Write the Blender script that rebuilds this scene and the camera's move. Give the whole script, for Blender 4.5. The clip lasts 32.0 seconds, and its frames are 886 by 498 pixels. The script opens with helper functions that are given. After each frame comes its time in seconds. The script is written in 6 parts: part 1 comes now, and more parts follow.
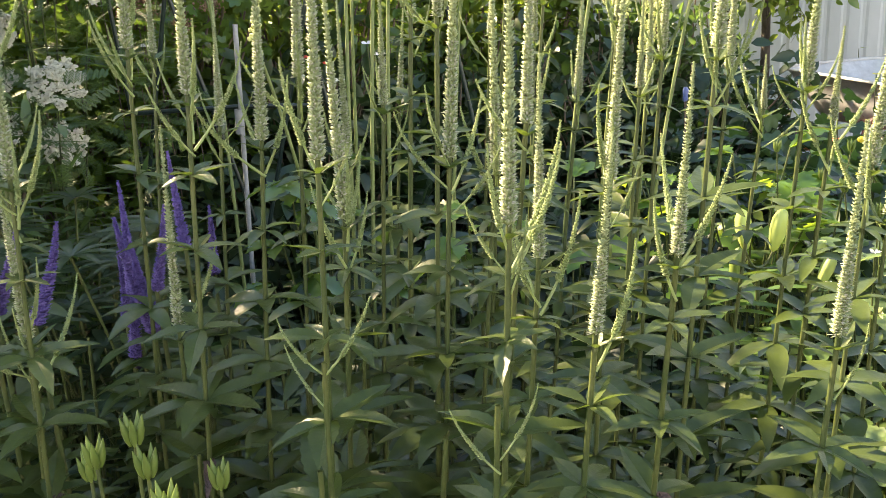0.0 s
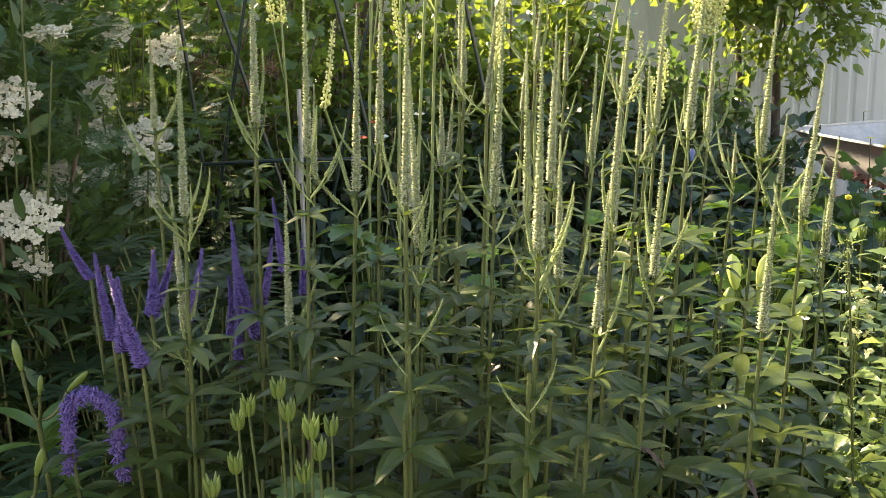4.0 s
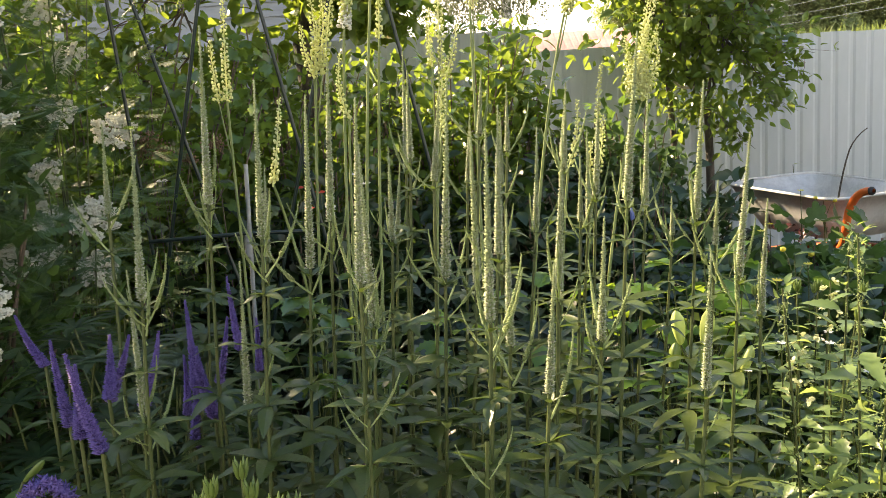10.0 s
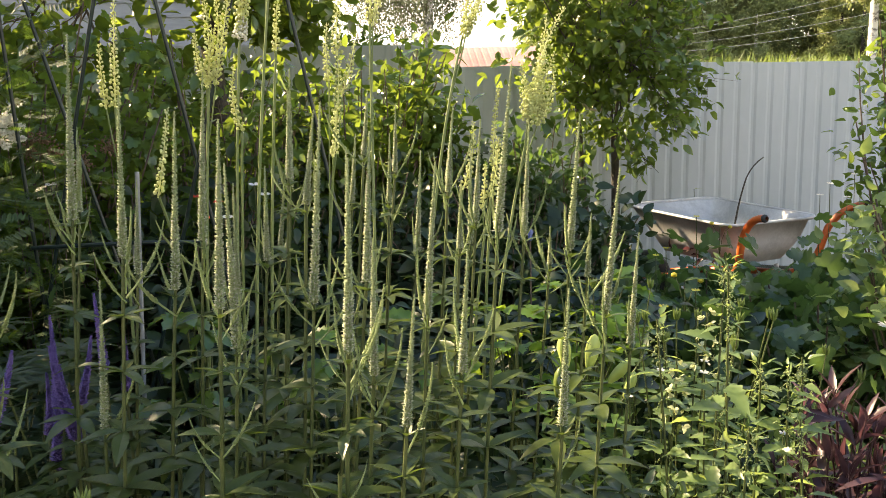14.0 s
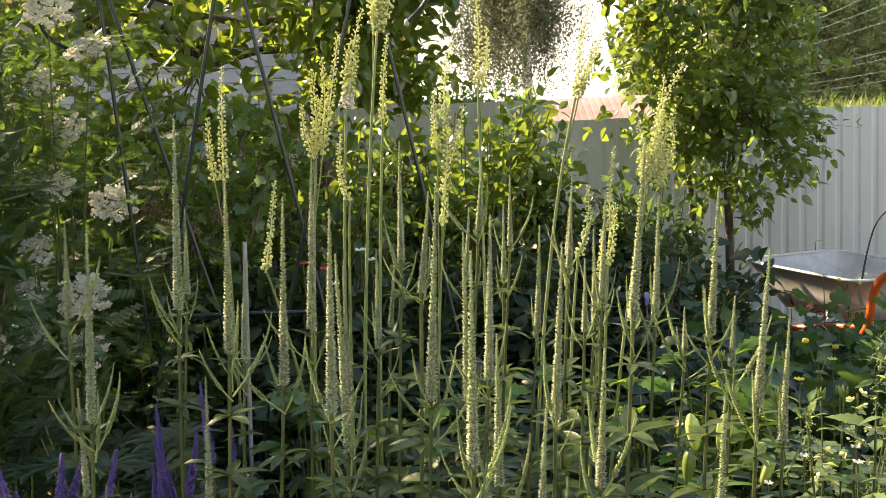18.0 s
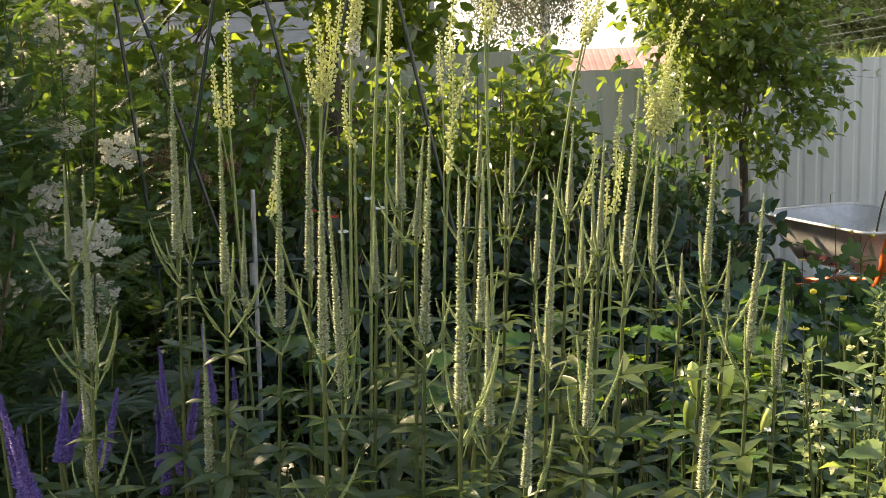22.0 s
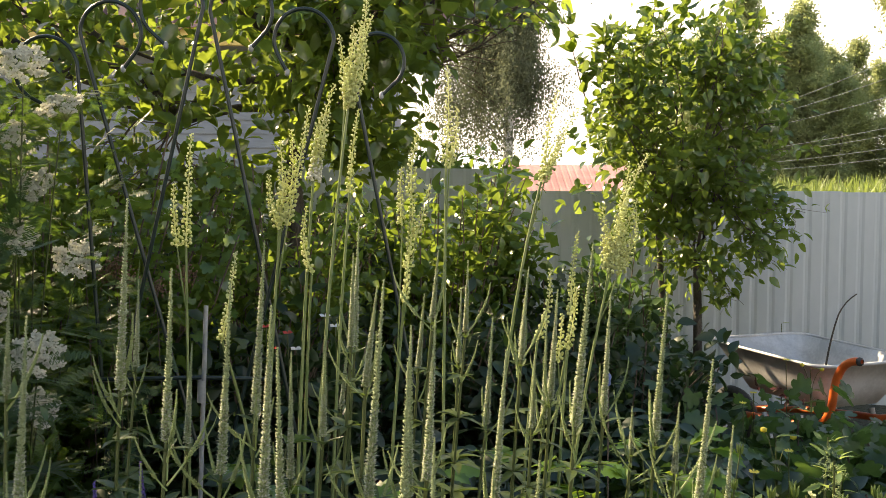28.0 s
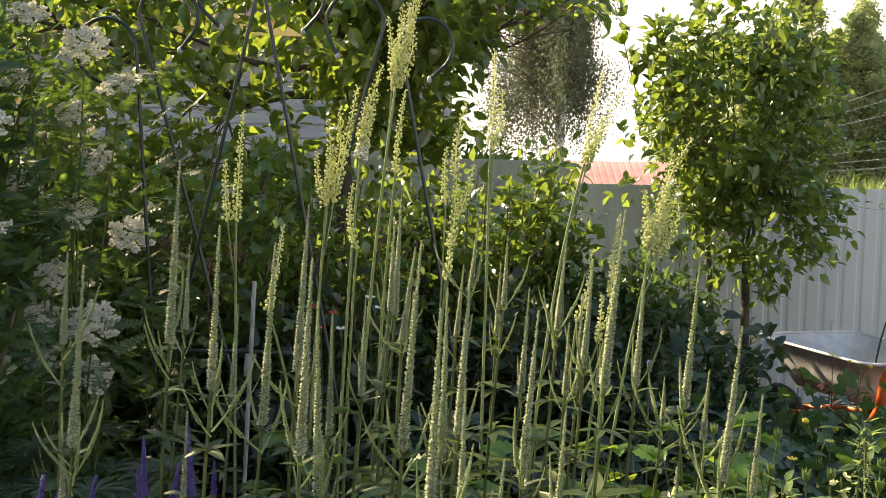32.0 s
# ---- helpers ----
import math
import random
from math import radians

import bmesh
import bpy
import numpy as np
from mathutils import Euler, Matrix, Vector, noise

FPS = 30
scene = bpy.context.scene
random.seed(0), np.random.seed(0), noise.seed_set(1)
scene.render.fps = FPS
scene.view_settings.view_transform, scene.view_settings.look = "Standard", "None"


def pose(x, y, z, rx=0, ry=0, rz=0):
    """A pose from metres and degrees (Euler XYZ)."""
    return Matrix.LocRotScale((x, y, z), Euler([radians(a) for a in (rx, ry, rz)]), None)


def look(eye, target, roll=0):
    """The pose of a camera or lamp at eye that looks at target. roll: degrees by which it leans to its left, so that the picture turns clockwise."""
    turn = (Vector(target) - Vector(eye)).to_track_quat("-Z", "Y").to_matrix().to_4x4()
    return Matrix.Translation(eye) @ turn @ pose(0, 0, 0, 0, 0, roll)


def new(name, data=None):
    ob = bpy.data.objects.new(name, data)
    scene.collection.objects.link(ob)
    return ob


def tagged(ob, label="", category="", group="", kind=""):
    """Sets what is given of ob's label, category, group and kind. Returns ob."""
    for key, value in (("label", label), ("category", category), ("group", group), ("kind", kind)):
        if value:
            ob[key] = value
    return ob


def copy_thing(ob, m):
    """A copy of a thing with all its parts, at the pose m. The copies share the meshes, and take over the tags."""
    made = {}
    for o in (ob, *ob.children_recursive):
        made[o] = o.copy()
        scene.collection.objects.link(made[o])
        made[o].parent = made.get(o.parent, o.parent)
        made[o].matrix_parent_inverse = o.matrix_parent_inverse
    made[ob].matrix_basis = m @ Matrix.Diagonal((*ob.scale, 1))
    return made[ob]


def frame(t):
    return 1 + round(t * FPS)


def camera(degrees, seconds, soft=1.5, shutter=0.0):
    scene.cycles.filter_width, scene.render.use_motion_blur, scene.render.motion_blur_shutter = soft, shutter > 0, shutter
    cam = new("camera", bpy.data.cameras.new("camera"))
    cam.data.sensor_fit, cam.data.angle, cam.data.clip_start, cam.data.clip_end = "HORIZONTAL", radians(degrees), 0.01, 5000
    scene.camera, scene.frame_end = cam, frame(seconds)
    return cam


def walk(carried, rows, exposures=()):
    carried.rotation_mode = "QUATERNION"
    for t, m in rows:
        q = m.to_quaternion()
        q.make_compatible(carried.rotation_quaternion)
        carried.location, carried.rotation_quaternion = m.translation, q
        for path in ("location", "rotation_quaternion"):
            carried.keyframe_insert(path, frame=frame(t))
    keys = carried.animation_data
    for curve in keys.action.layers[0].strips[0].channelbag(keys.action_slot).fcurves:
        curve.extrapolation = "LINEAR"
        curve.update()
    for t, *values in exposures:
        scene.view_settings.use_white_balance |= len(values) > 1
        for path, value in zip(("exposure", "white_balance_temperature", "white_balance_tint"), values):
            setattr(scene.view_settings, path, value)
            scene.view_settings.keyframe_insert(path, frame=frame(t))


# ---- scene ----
cam = camera(50.62, 32.0, 0.5)
# seconds, place in metres, turn in degrees
ROWS = [
    (0.0, -0.0001, 0.0336, 1.4161, 72.979, 2.854, 0.794),
    (0.5, -0.0077, -0.0794, 1.4482, 75.837, 3.164, 0.636),
    (1.0, -0.0196, -0.1755, 1.4950, 78.408, 3.008, -0.260),
    (1.5, -0.0297, -0.2329, 1.4832, 78.405, 2.328, -2.870),
    (2.0, -0.0026, -0.2646, 1.4835, 76.732, 3.282, -1.990),
    (2.5, -0.0019, -0.2799, 1.4945, 75.771, 3.453, -0.818),
    (3.0, -0.0071, -0.2787, 1.4828, 75.892, 1.605, 0.652),
    (3.5, -0.0161, -0.2713, 1.4747, 75.751, 2.258, 2.560),
    (5.5, -0.0280, -0.3087, 1.4935, 78.786, 1.650, 1.177),
    (6.0, -0.0222, -0.3139, 1.4912, 79.292, 2.177, 2.060),
    (6.5, -0.0205, -0.3325, 1.5156, 79.566, 2.400, 1.737),
    (7.0, -0.0461, -0.3426, 1.5121, 80.999, 1.946, 1.647),
    (7.5, -0.0371, -0.3341, 1.5048, 80.540, 1.873, 1.809),
    (8.0, -0.0299, -0.3399, 1.5033, 79.497, 1.781, -0.344),
    (8.5, -0.0393, -0.3261, 1.5015, 78.975, 1.463, -0.971),
    (9.0, -0.0451, -0.3186, 1.5078, 79.341, 1.501, 0.555),
    (9.5, -0.0041, -0.3138, 1.4850, 80.257, 3.168, -0.171),
    (10.0, -0.0271, -0.3087, 1.5000, 79.638, 3.763, -1.289),
    (10.5, -0.0207, -0.3147, 1.4956, 79.439, 3.594, -0.927),
    (11.0, -0.0109, -0.3076, 1.4956, 79.468, 4.206, -1.136),
    (11.5, -0.0129, -0.3026, 1.5085, 79.959, 4.241, -1.676),
    (12.0, -0.0261, -0.2949, 1.5023, 80.911, 0.921, -2.578),
    (12.5, -0.0322, -0.3223, 1.5105, 79.878, 0.037, -2.998),
    (13.0, -0.0534, -0.3826, 1.5120, 79.428, 0.671, -4.913),
    (13.5, -0.0407, -0.3744, 1.5245, 78.904, -0.388, -7.456),
    (14.0, 0.0333, -0.2972, 1.5175, 80.014, 1.077, -5.956),
    (14.5, 0.0678, -0.2492, 1.4962, 80.197, 2.156, -1.833),
    (16.5, -0.0062, -0.3077, 1.5091, 79.845, 2.054, -6.142),
    (17.0, 0.0249, -0.2663, 1.5066, 80.127, 3.811, -3.418),
    (17.5, 0.0297, -0.2343, 1.5147, 80.630, 4.332, -0.068),
    (18.0, 0.0144, -0.1923, 1.5488, 83.288, 2.730, 0.019),
    (18.5, 0.0088, -0.0433, 1.6030, 86.356, 0.182, 0.612),
    (19.0, -0.0114, 0.0277, 1.6774, 89.739, -2.955, 0.121),
    (19.5, 0.0410, 0.0042, 1.7208, 91.544, -2.986, -2.440),
    (20.0, 0.0645, -0.0537, 1.6936, 92.577, -2.043, -7.128),
    (20.5, 0.0524, -0.1249, 1.6021, 88.529, -0.959, -5.180),
    (21.0, 0.0609, -0.1566, 1.5670, 84.295, -0.123, -2.766),
    (21.5, 0.0509, -0.2090, 1.5176, 81.487, 1.638, -1.264),
    (22.0, 0.0405, -0.1993, 1.5382, 80.430, 2.561, 1.093),
    (22.5, 0.0608, -0.1855, 1.5274, 81.511, 2.110, 2.320),
    (23.0, 0.0902, -0.1991, 1.5275, 85.946, 2.188, 0.521),
    (23.5, 0.0639, -0.2040, 1.5208, 87.053, 3.039, 1.107),
    (24.0, 0.0209, -0.2045, 1.5234, 86.595, 2.081, 1.924),
    (24.5, 0.0441, -0.2197, 1.5366, 86.050, 1.174, 2.362),
    (26.5, 0.0377, -0.1912, 1.5716, 86.928, -0.415, 0.582),
    (27.0, 0.0410, -0.1868, 1.5865, 86.602, -0.333, 0.609),
    (27.5, 0.0507, -0.1946, 1.5819, 86.664, -0.092, 0.106),
    (28.0, 0.0485, -0.1898, 1.5938, 86.733, -0.142, -1.163),
    (28.5, 0.0440, -0.1878, 1.5864, 87.359, -0.116, -1.114),
    (29.0, 0.0518, -0.1922, 1.5904, 87.356, 0.211, -0.782),
    (29.5, 0.0497, -0.2004, 1.5848, 87.432, 0.163, -0.692),
    (30.0, 0.0588, -0.2052, 1.5925, 87.264, -0.767, -0.958),
    (30.5, 0.0505, -0.2138, 1.5859, 87.121, -2.784, -0.976),
    (31.0, 0.0646, -0.2206, 1.5690, 86.760, -3.437, 0.293),
    (31.5, 0.0736, -0.2290, 1.5581, 86.502, -2.038, 0.869),
    (32.0, 0.0637, -0.2283, 1.5573, 86.458, -1.220, 1.908),
]
walk(cam, [(t, pose(x, y, z, rx, ry, rz)) for t, x, y, z, rx, ry, rz in ROWS], exposures=[(0, 2.65, 9350, 16), (1, 2.51, 9250, 16), (2, 2.2, 8950, 15), (3, 2.41, 9350, 16), (6, 2.33, 9450, 16), (9, 2.22, 9450, 16), (13, 2.02, 9350, 16), (18.5, 1.9, 9450, 16), (19.2, 1.4, 8950, 15), (20, 0.7, 8350, 13), (21, 1.0, 9250, 16), (22, 1.8, 9350, 16), (23, 1.99, 9250, 16), (24, 1.74, 9350, 16), (28, 1.65, 9150, 16), (30, 1.59, 8850, 16), (32, 1.65, 8850, 16)])

R = np.random.default_rng(7)
UP = np.array([0.0, 0.0, 1.0])

# ---------------------------------------------------------------- world and sun
SUN_TO = Vector((-0.66, 0.46, 0.57)).normalized()
world = bpy.data.worlds.new("sky")
scene.world = world
world.use_nodes = True
wn, wl = world.node_tree.nodes, world.node_tree.links
wn.clear()
w_out = wn.new("ShaderNodeOutputWorld")
w_bg = wn.new("ShaderNodeBackground")
w_bg.inputs["Strength"].default_value = 0.060
w_sky = wn.new("ShaderNodeTexSky")
w_sky.sky_type = "NISHITA"
w_sky.sun_disc = False
w_sky.sun_elevation = math.asin(SUN_TO.z)
w_sky.sun_rotation = math.atan2(SUN_TO.x, SUN_TO.y)
w_sky.air_density, w_sky.dust_density, w_sky.ozone_density = 1.0, 0.5, 2.0
# broken bright cloud over the whole dome, thicker towards the horizon
w_co = wn.new("ShaderNodeTexCoord")
w_map = wn.new("ShaderNodeMapping")
w_map.inputs["Scale"].default_value = (1.2, 1.2, 3.2)
w_map.inputs["Location"].default_value = (0.4, 0.1, 0.0)
w_noise = wn.new("ShaderNodeTexNoise")
w_noise.inputs["Scale"].default_value = 1.6
w_noise.inputs["Detail"].default_value = 5.0
w_noise.inputs["Roughness"].default_value = 0.55
w_sep = wn.new("ShaderNodeSeparateXYZ")
w_h = wn.new("ShaderNodeMapRange")
w_h.inputs["From Min"].default_value, w_h.inputs["From Max"].default_value = 0.155, 0.395
w_h.inputs["To Min"].default_value, w_h.inputs["To Max"].default_value = 0.32, -0.30
w_add = wn.new("ShaderNodeMath")
w_add.operation = "ADD"
w_ramp = wn.new("ShaderNodeMapRange")
w_ramp.inputs["From Min"].default_value, w_ramp.inputs["From Max"].default_value = 0.47, 0.60
w_ramp.inputs["To Min"].default_value = 0.0
# pale haze low down, clear blue overhead
w_haze = wn.new("ShaderNodeMapRange")
w_haze.inputs["From Min"].default_value, w_haze.inputs["From Max"].default_value = 0.15, 0.75
w_haze.inputs["To Min"].default_value, w_haze.inputs["To Max"].default_value = 0.34, 0.03
w_max = wn.new("ShaderNodeMath")
w_max.operation = "MAXIMUM"
w_mix = wn.new("ShaderNodeMix")
w_mix.data_type = "RGBA"
w_mix.inputs["B"].default_value = (13.6, 14.2, 15.2, 1)
wl.new(w_co.outputs["Generated"], w_map.inputs["Vector"])
wl.new(w_map.outputs["Vector"], w_noise.inputs["Vector"])
wl.new(w_co.outputs["Generated"], w_sep.inputs["Vector"])
wl.new(w_sep.outputs["Z"], w_h.inputs["Value"])
wl.new(w_noise.outputs["Fac"], w_add.inputs[0])
wl.new(w_h.outputs["Result"], w_add.inputs[1])
wl.new(w_add.outputs["Value"], w_ramp.inputs["Value"])
wl.new(w_sep.outputs["Z"], w_haze.inputs["Value"])
wl.new(w_ramp.outputs["Result"], w_max.inputs[0])
wl.new(w_haze.outputs["Result"], w_max.inputs[1])
wl.new(w_max.outputs["Value"], w_mix.inputs["Factor"])
w_clear = wn.new("ShaderNodeHueSaturation")
w_clear.inputs["Saturation"].default_value, w_clear.inputs["Value"].default_value = 1.28, 2.15
wl.new(w_sky.outputs["Color"], w_clear.inputs["Color"])
wl.new(w_clear.outputs["Color"], w_mix.inputs["A"])
wl.new(w_mix.outputs["Result"], w_bg.inputs["Color"])
wl.new(w_bg.outputs["Background"], w_out.inputs["Surface"])

sun = new("sun", bpy.data.lights.new("sun", "SUN"))
sun.data.energy, sun.data.angle, sun.data.color = 5.0, radians(0.55), (1.0, 0.92, 0.76)
sun.matrix_world = look(SUN_TO * 30, (0, 0, 0))


# ---------------------------------------------------------------- materials
def nodes_of(name):
    m = bpy.data.materials.new(name)
    m.use_nodes = True
    n, l = m.node_tree.nodes, m.node_tree.links
    n.clear()
    return m, n, l


def noise_node(n, l, scale, detail=4.0, stretch=(1, 1, 1)):
    co, mp, nz = n.new("ShaderNodeTexCoord"), n.new("ShaderNodeMapping"), n.new("ShaderNodeTexNoise")
    mp.inputs["Scale"].default_value = stretch
    nz.inputs["Scale"].default_value, nz.inputs["Detail"].default_value = scale, detail
    l.new(co.outputs["Object"], mp.inputs["Vector"])
    l.new(mp.outputs["Vector"], nz.inputs["Vector"])
    return nz


def leaf_mat(name, dark, light, glow, gloss=0.42, share=0.42, grain=60.0, per_object=False, spec=0.5):
    """A leaf: two greens by leaf, mottled by noise, a waxy face and light let through the blade."""
    m, n, l = nodes_of(name)
    out, mixs = n.new("ShaderNodeOutputMaterial"), n.new("ShaderNodeMixShader")
    p, tr = n.new("ShaderNodeBsdfPrincipled"), n.new("ShaderNodeBsdfTranslucent")
    if per_object:
        rnd = n.new("ShaderNodeObjectInfo").outputs["Random"]
    else:
        rnd = n.new("ShaderNodeNewGeometry").outputs["Random Per Island"]
    nz = noise_node(n, l, grain, 3.0)
    big = noise_node(n, l, 2.3, 2.0)
    sum1, sum2 = n.new("ShaderNodeMath"), n.new("ShaderNodeMath")
    sum1.operation, sum1.inputs[1].default_value = "MULTIPLY_ADD", 0.5
    l.new(rnd, sum1.inputs[0])
    sum2.operation, sum2.inputs[1].default_value = "MULTIPLY_ADD", 0.5
    l.new(big.outputs["Fac"], sum2.inputs[0])
    l.new(nz.outputs["Fac"], sum1.inputs[2])
    l.new(sum1.outputs["Value"], sum2.inputs[2])
    rg = n.new("ShaderNodeMapRange")
    rg.inputs["From Min"].default_value, rg.inputs["From Max"].default_value = 0.55, 1.45
    l.new(sum2.outputs["Value"], rg.inputs["Value"])
    cm, gm = n.new("ShaderNodeMix"), n.new("ShaderNodeMix")
    cm.data_type = gm.data_type = "RGBA"
    cm.inputs["A"].default_value, cm.inputs["B"].default_value = (*dark, 1), (*light, 1)
    gm.inputs["A"].default_value = (*[c * 0.65 for c in glow], 1)
    gm.inputs["B"].default_value = (*glow, 1)
    l.new(rg.outputs["Result"], cm.inputs["Factor"])
    l.new(rg.outputs["Result"], gm.inputs["Factor"])
    l.new(cm.outputs["Result"], p.inputs["Base Color"])
    l.new(gm.outputs["Result"], tr.inputs["Color"])
    p.inputs["Roughness"].default_value = gloss
    p.inputs["Specular IOR Level"].default_value = spec
    bump = n.new("ShaderNodeBump")
    bump.inputs["Strength"].default_value, bump.inputs["Distance"].default_value = 0.35, 0.002
    l.new(nz.outputs["Fac"], bump.inputs["Height"])
    l.new(bump.outputs["Normal"], p.inputs["Normal"])
    mixs.inputs["Fac"].default_value = share
    l.new(p.outputs["BSDF"], mixs.inputs[1])
    l.new(tr.outputs["BSDF"], mixs.inputs[2])
    l.new(mixs.outputs["Shader"], out.inputs["Surface"])
    return m


def plain_mat(name, a, b, rough=0.6, metal=0.0, scale=12.0, bump=0.2, detail=5.0, stretch=(1, 1, 1), dist=0.004, lo=0.35, hi=0.68, spec=0.5):
    """A surface that wanders between two colours, with fine relief."""
    m, n, l = nodes_of(name)
    out, p = n.new("ShaderNodeOutputMaterial"), n.new("ShaderNodeBsdfPrincipled")
    nz = noise_node(n, l, scale, detail, stretch)
    fine = noise_node(n, l, scale * 9, 3.0, stretch)
    rg, cm = n.new("ShaderNodeMapRange"), n.new("ShaderNodeMix")
    cm.data_type = "RGBA"
    rg.inputs["From Min"].default_value, rg.inputs["From Max"].default_value = lo, hi
    cm.inputs["A"].default_value, cm.inputs["B"].default_value = (*a, 1), (*b, 1)
    mixf = n.new("ShaderNodeMath")
    mixf.operation, mixf.inputs[1].default_value = "MULTIPLY_ADD", 0.35
    l.new(fine.outputs["Fac"], mixf.inputs[0])
    sub = n.new("ShaderNodeMath")
    sub.operation, sub.inputs[1].default_value = "SUBTRACT", 0.17
    l.new(nz.outputs["Fac"], sub.inputs[0])
    l.new(sub.outputs["Value"], mixf.inputs[2])
    l.new(mixf.outputs["Value"], rg.inputs["Value"])
    l.new(rg.outputs["Result"], cm.inputs["Factor"])
    l.new(cm.outputs["Result"], p.inputs["Base Color"])
    p.inputs["Roughness"].default_value, p.inputs["Metallic"].default_value = rough, metal
    p.inputs["Specular IOR Level"].default_value = spec
    bp = n.new("ShaderNodeBump")
    bp.inputs["Strength"].default_value, bp.inputs["Distance"].default_value = bump, dist
    l.new(fine.outputs["Fac"], bp.inputs["Height"])
    l.new(bp.outputs["Normal"], p.inputs["Normal"])
    l.new(p.outputs["BSDF"], out.inputs["Surface"])
    return m


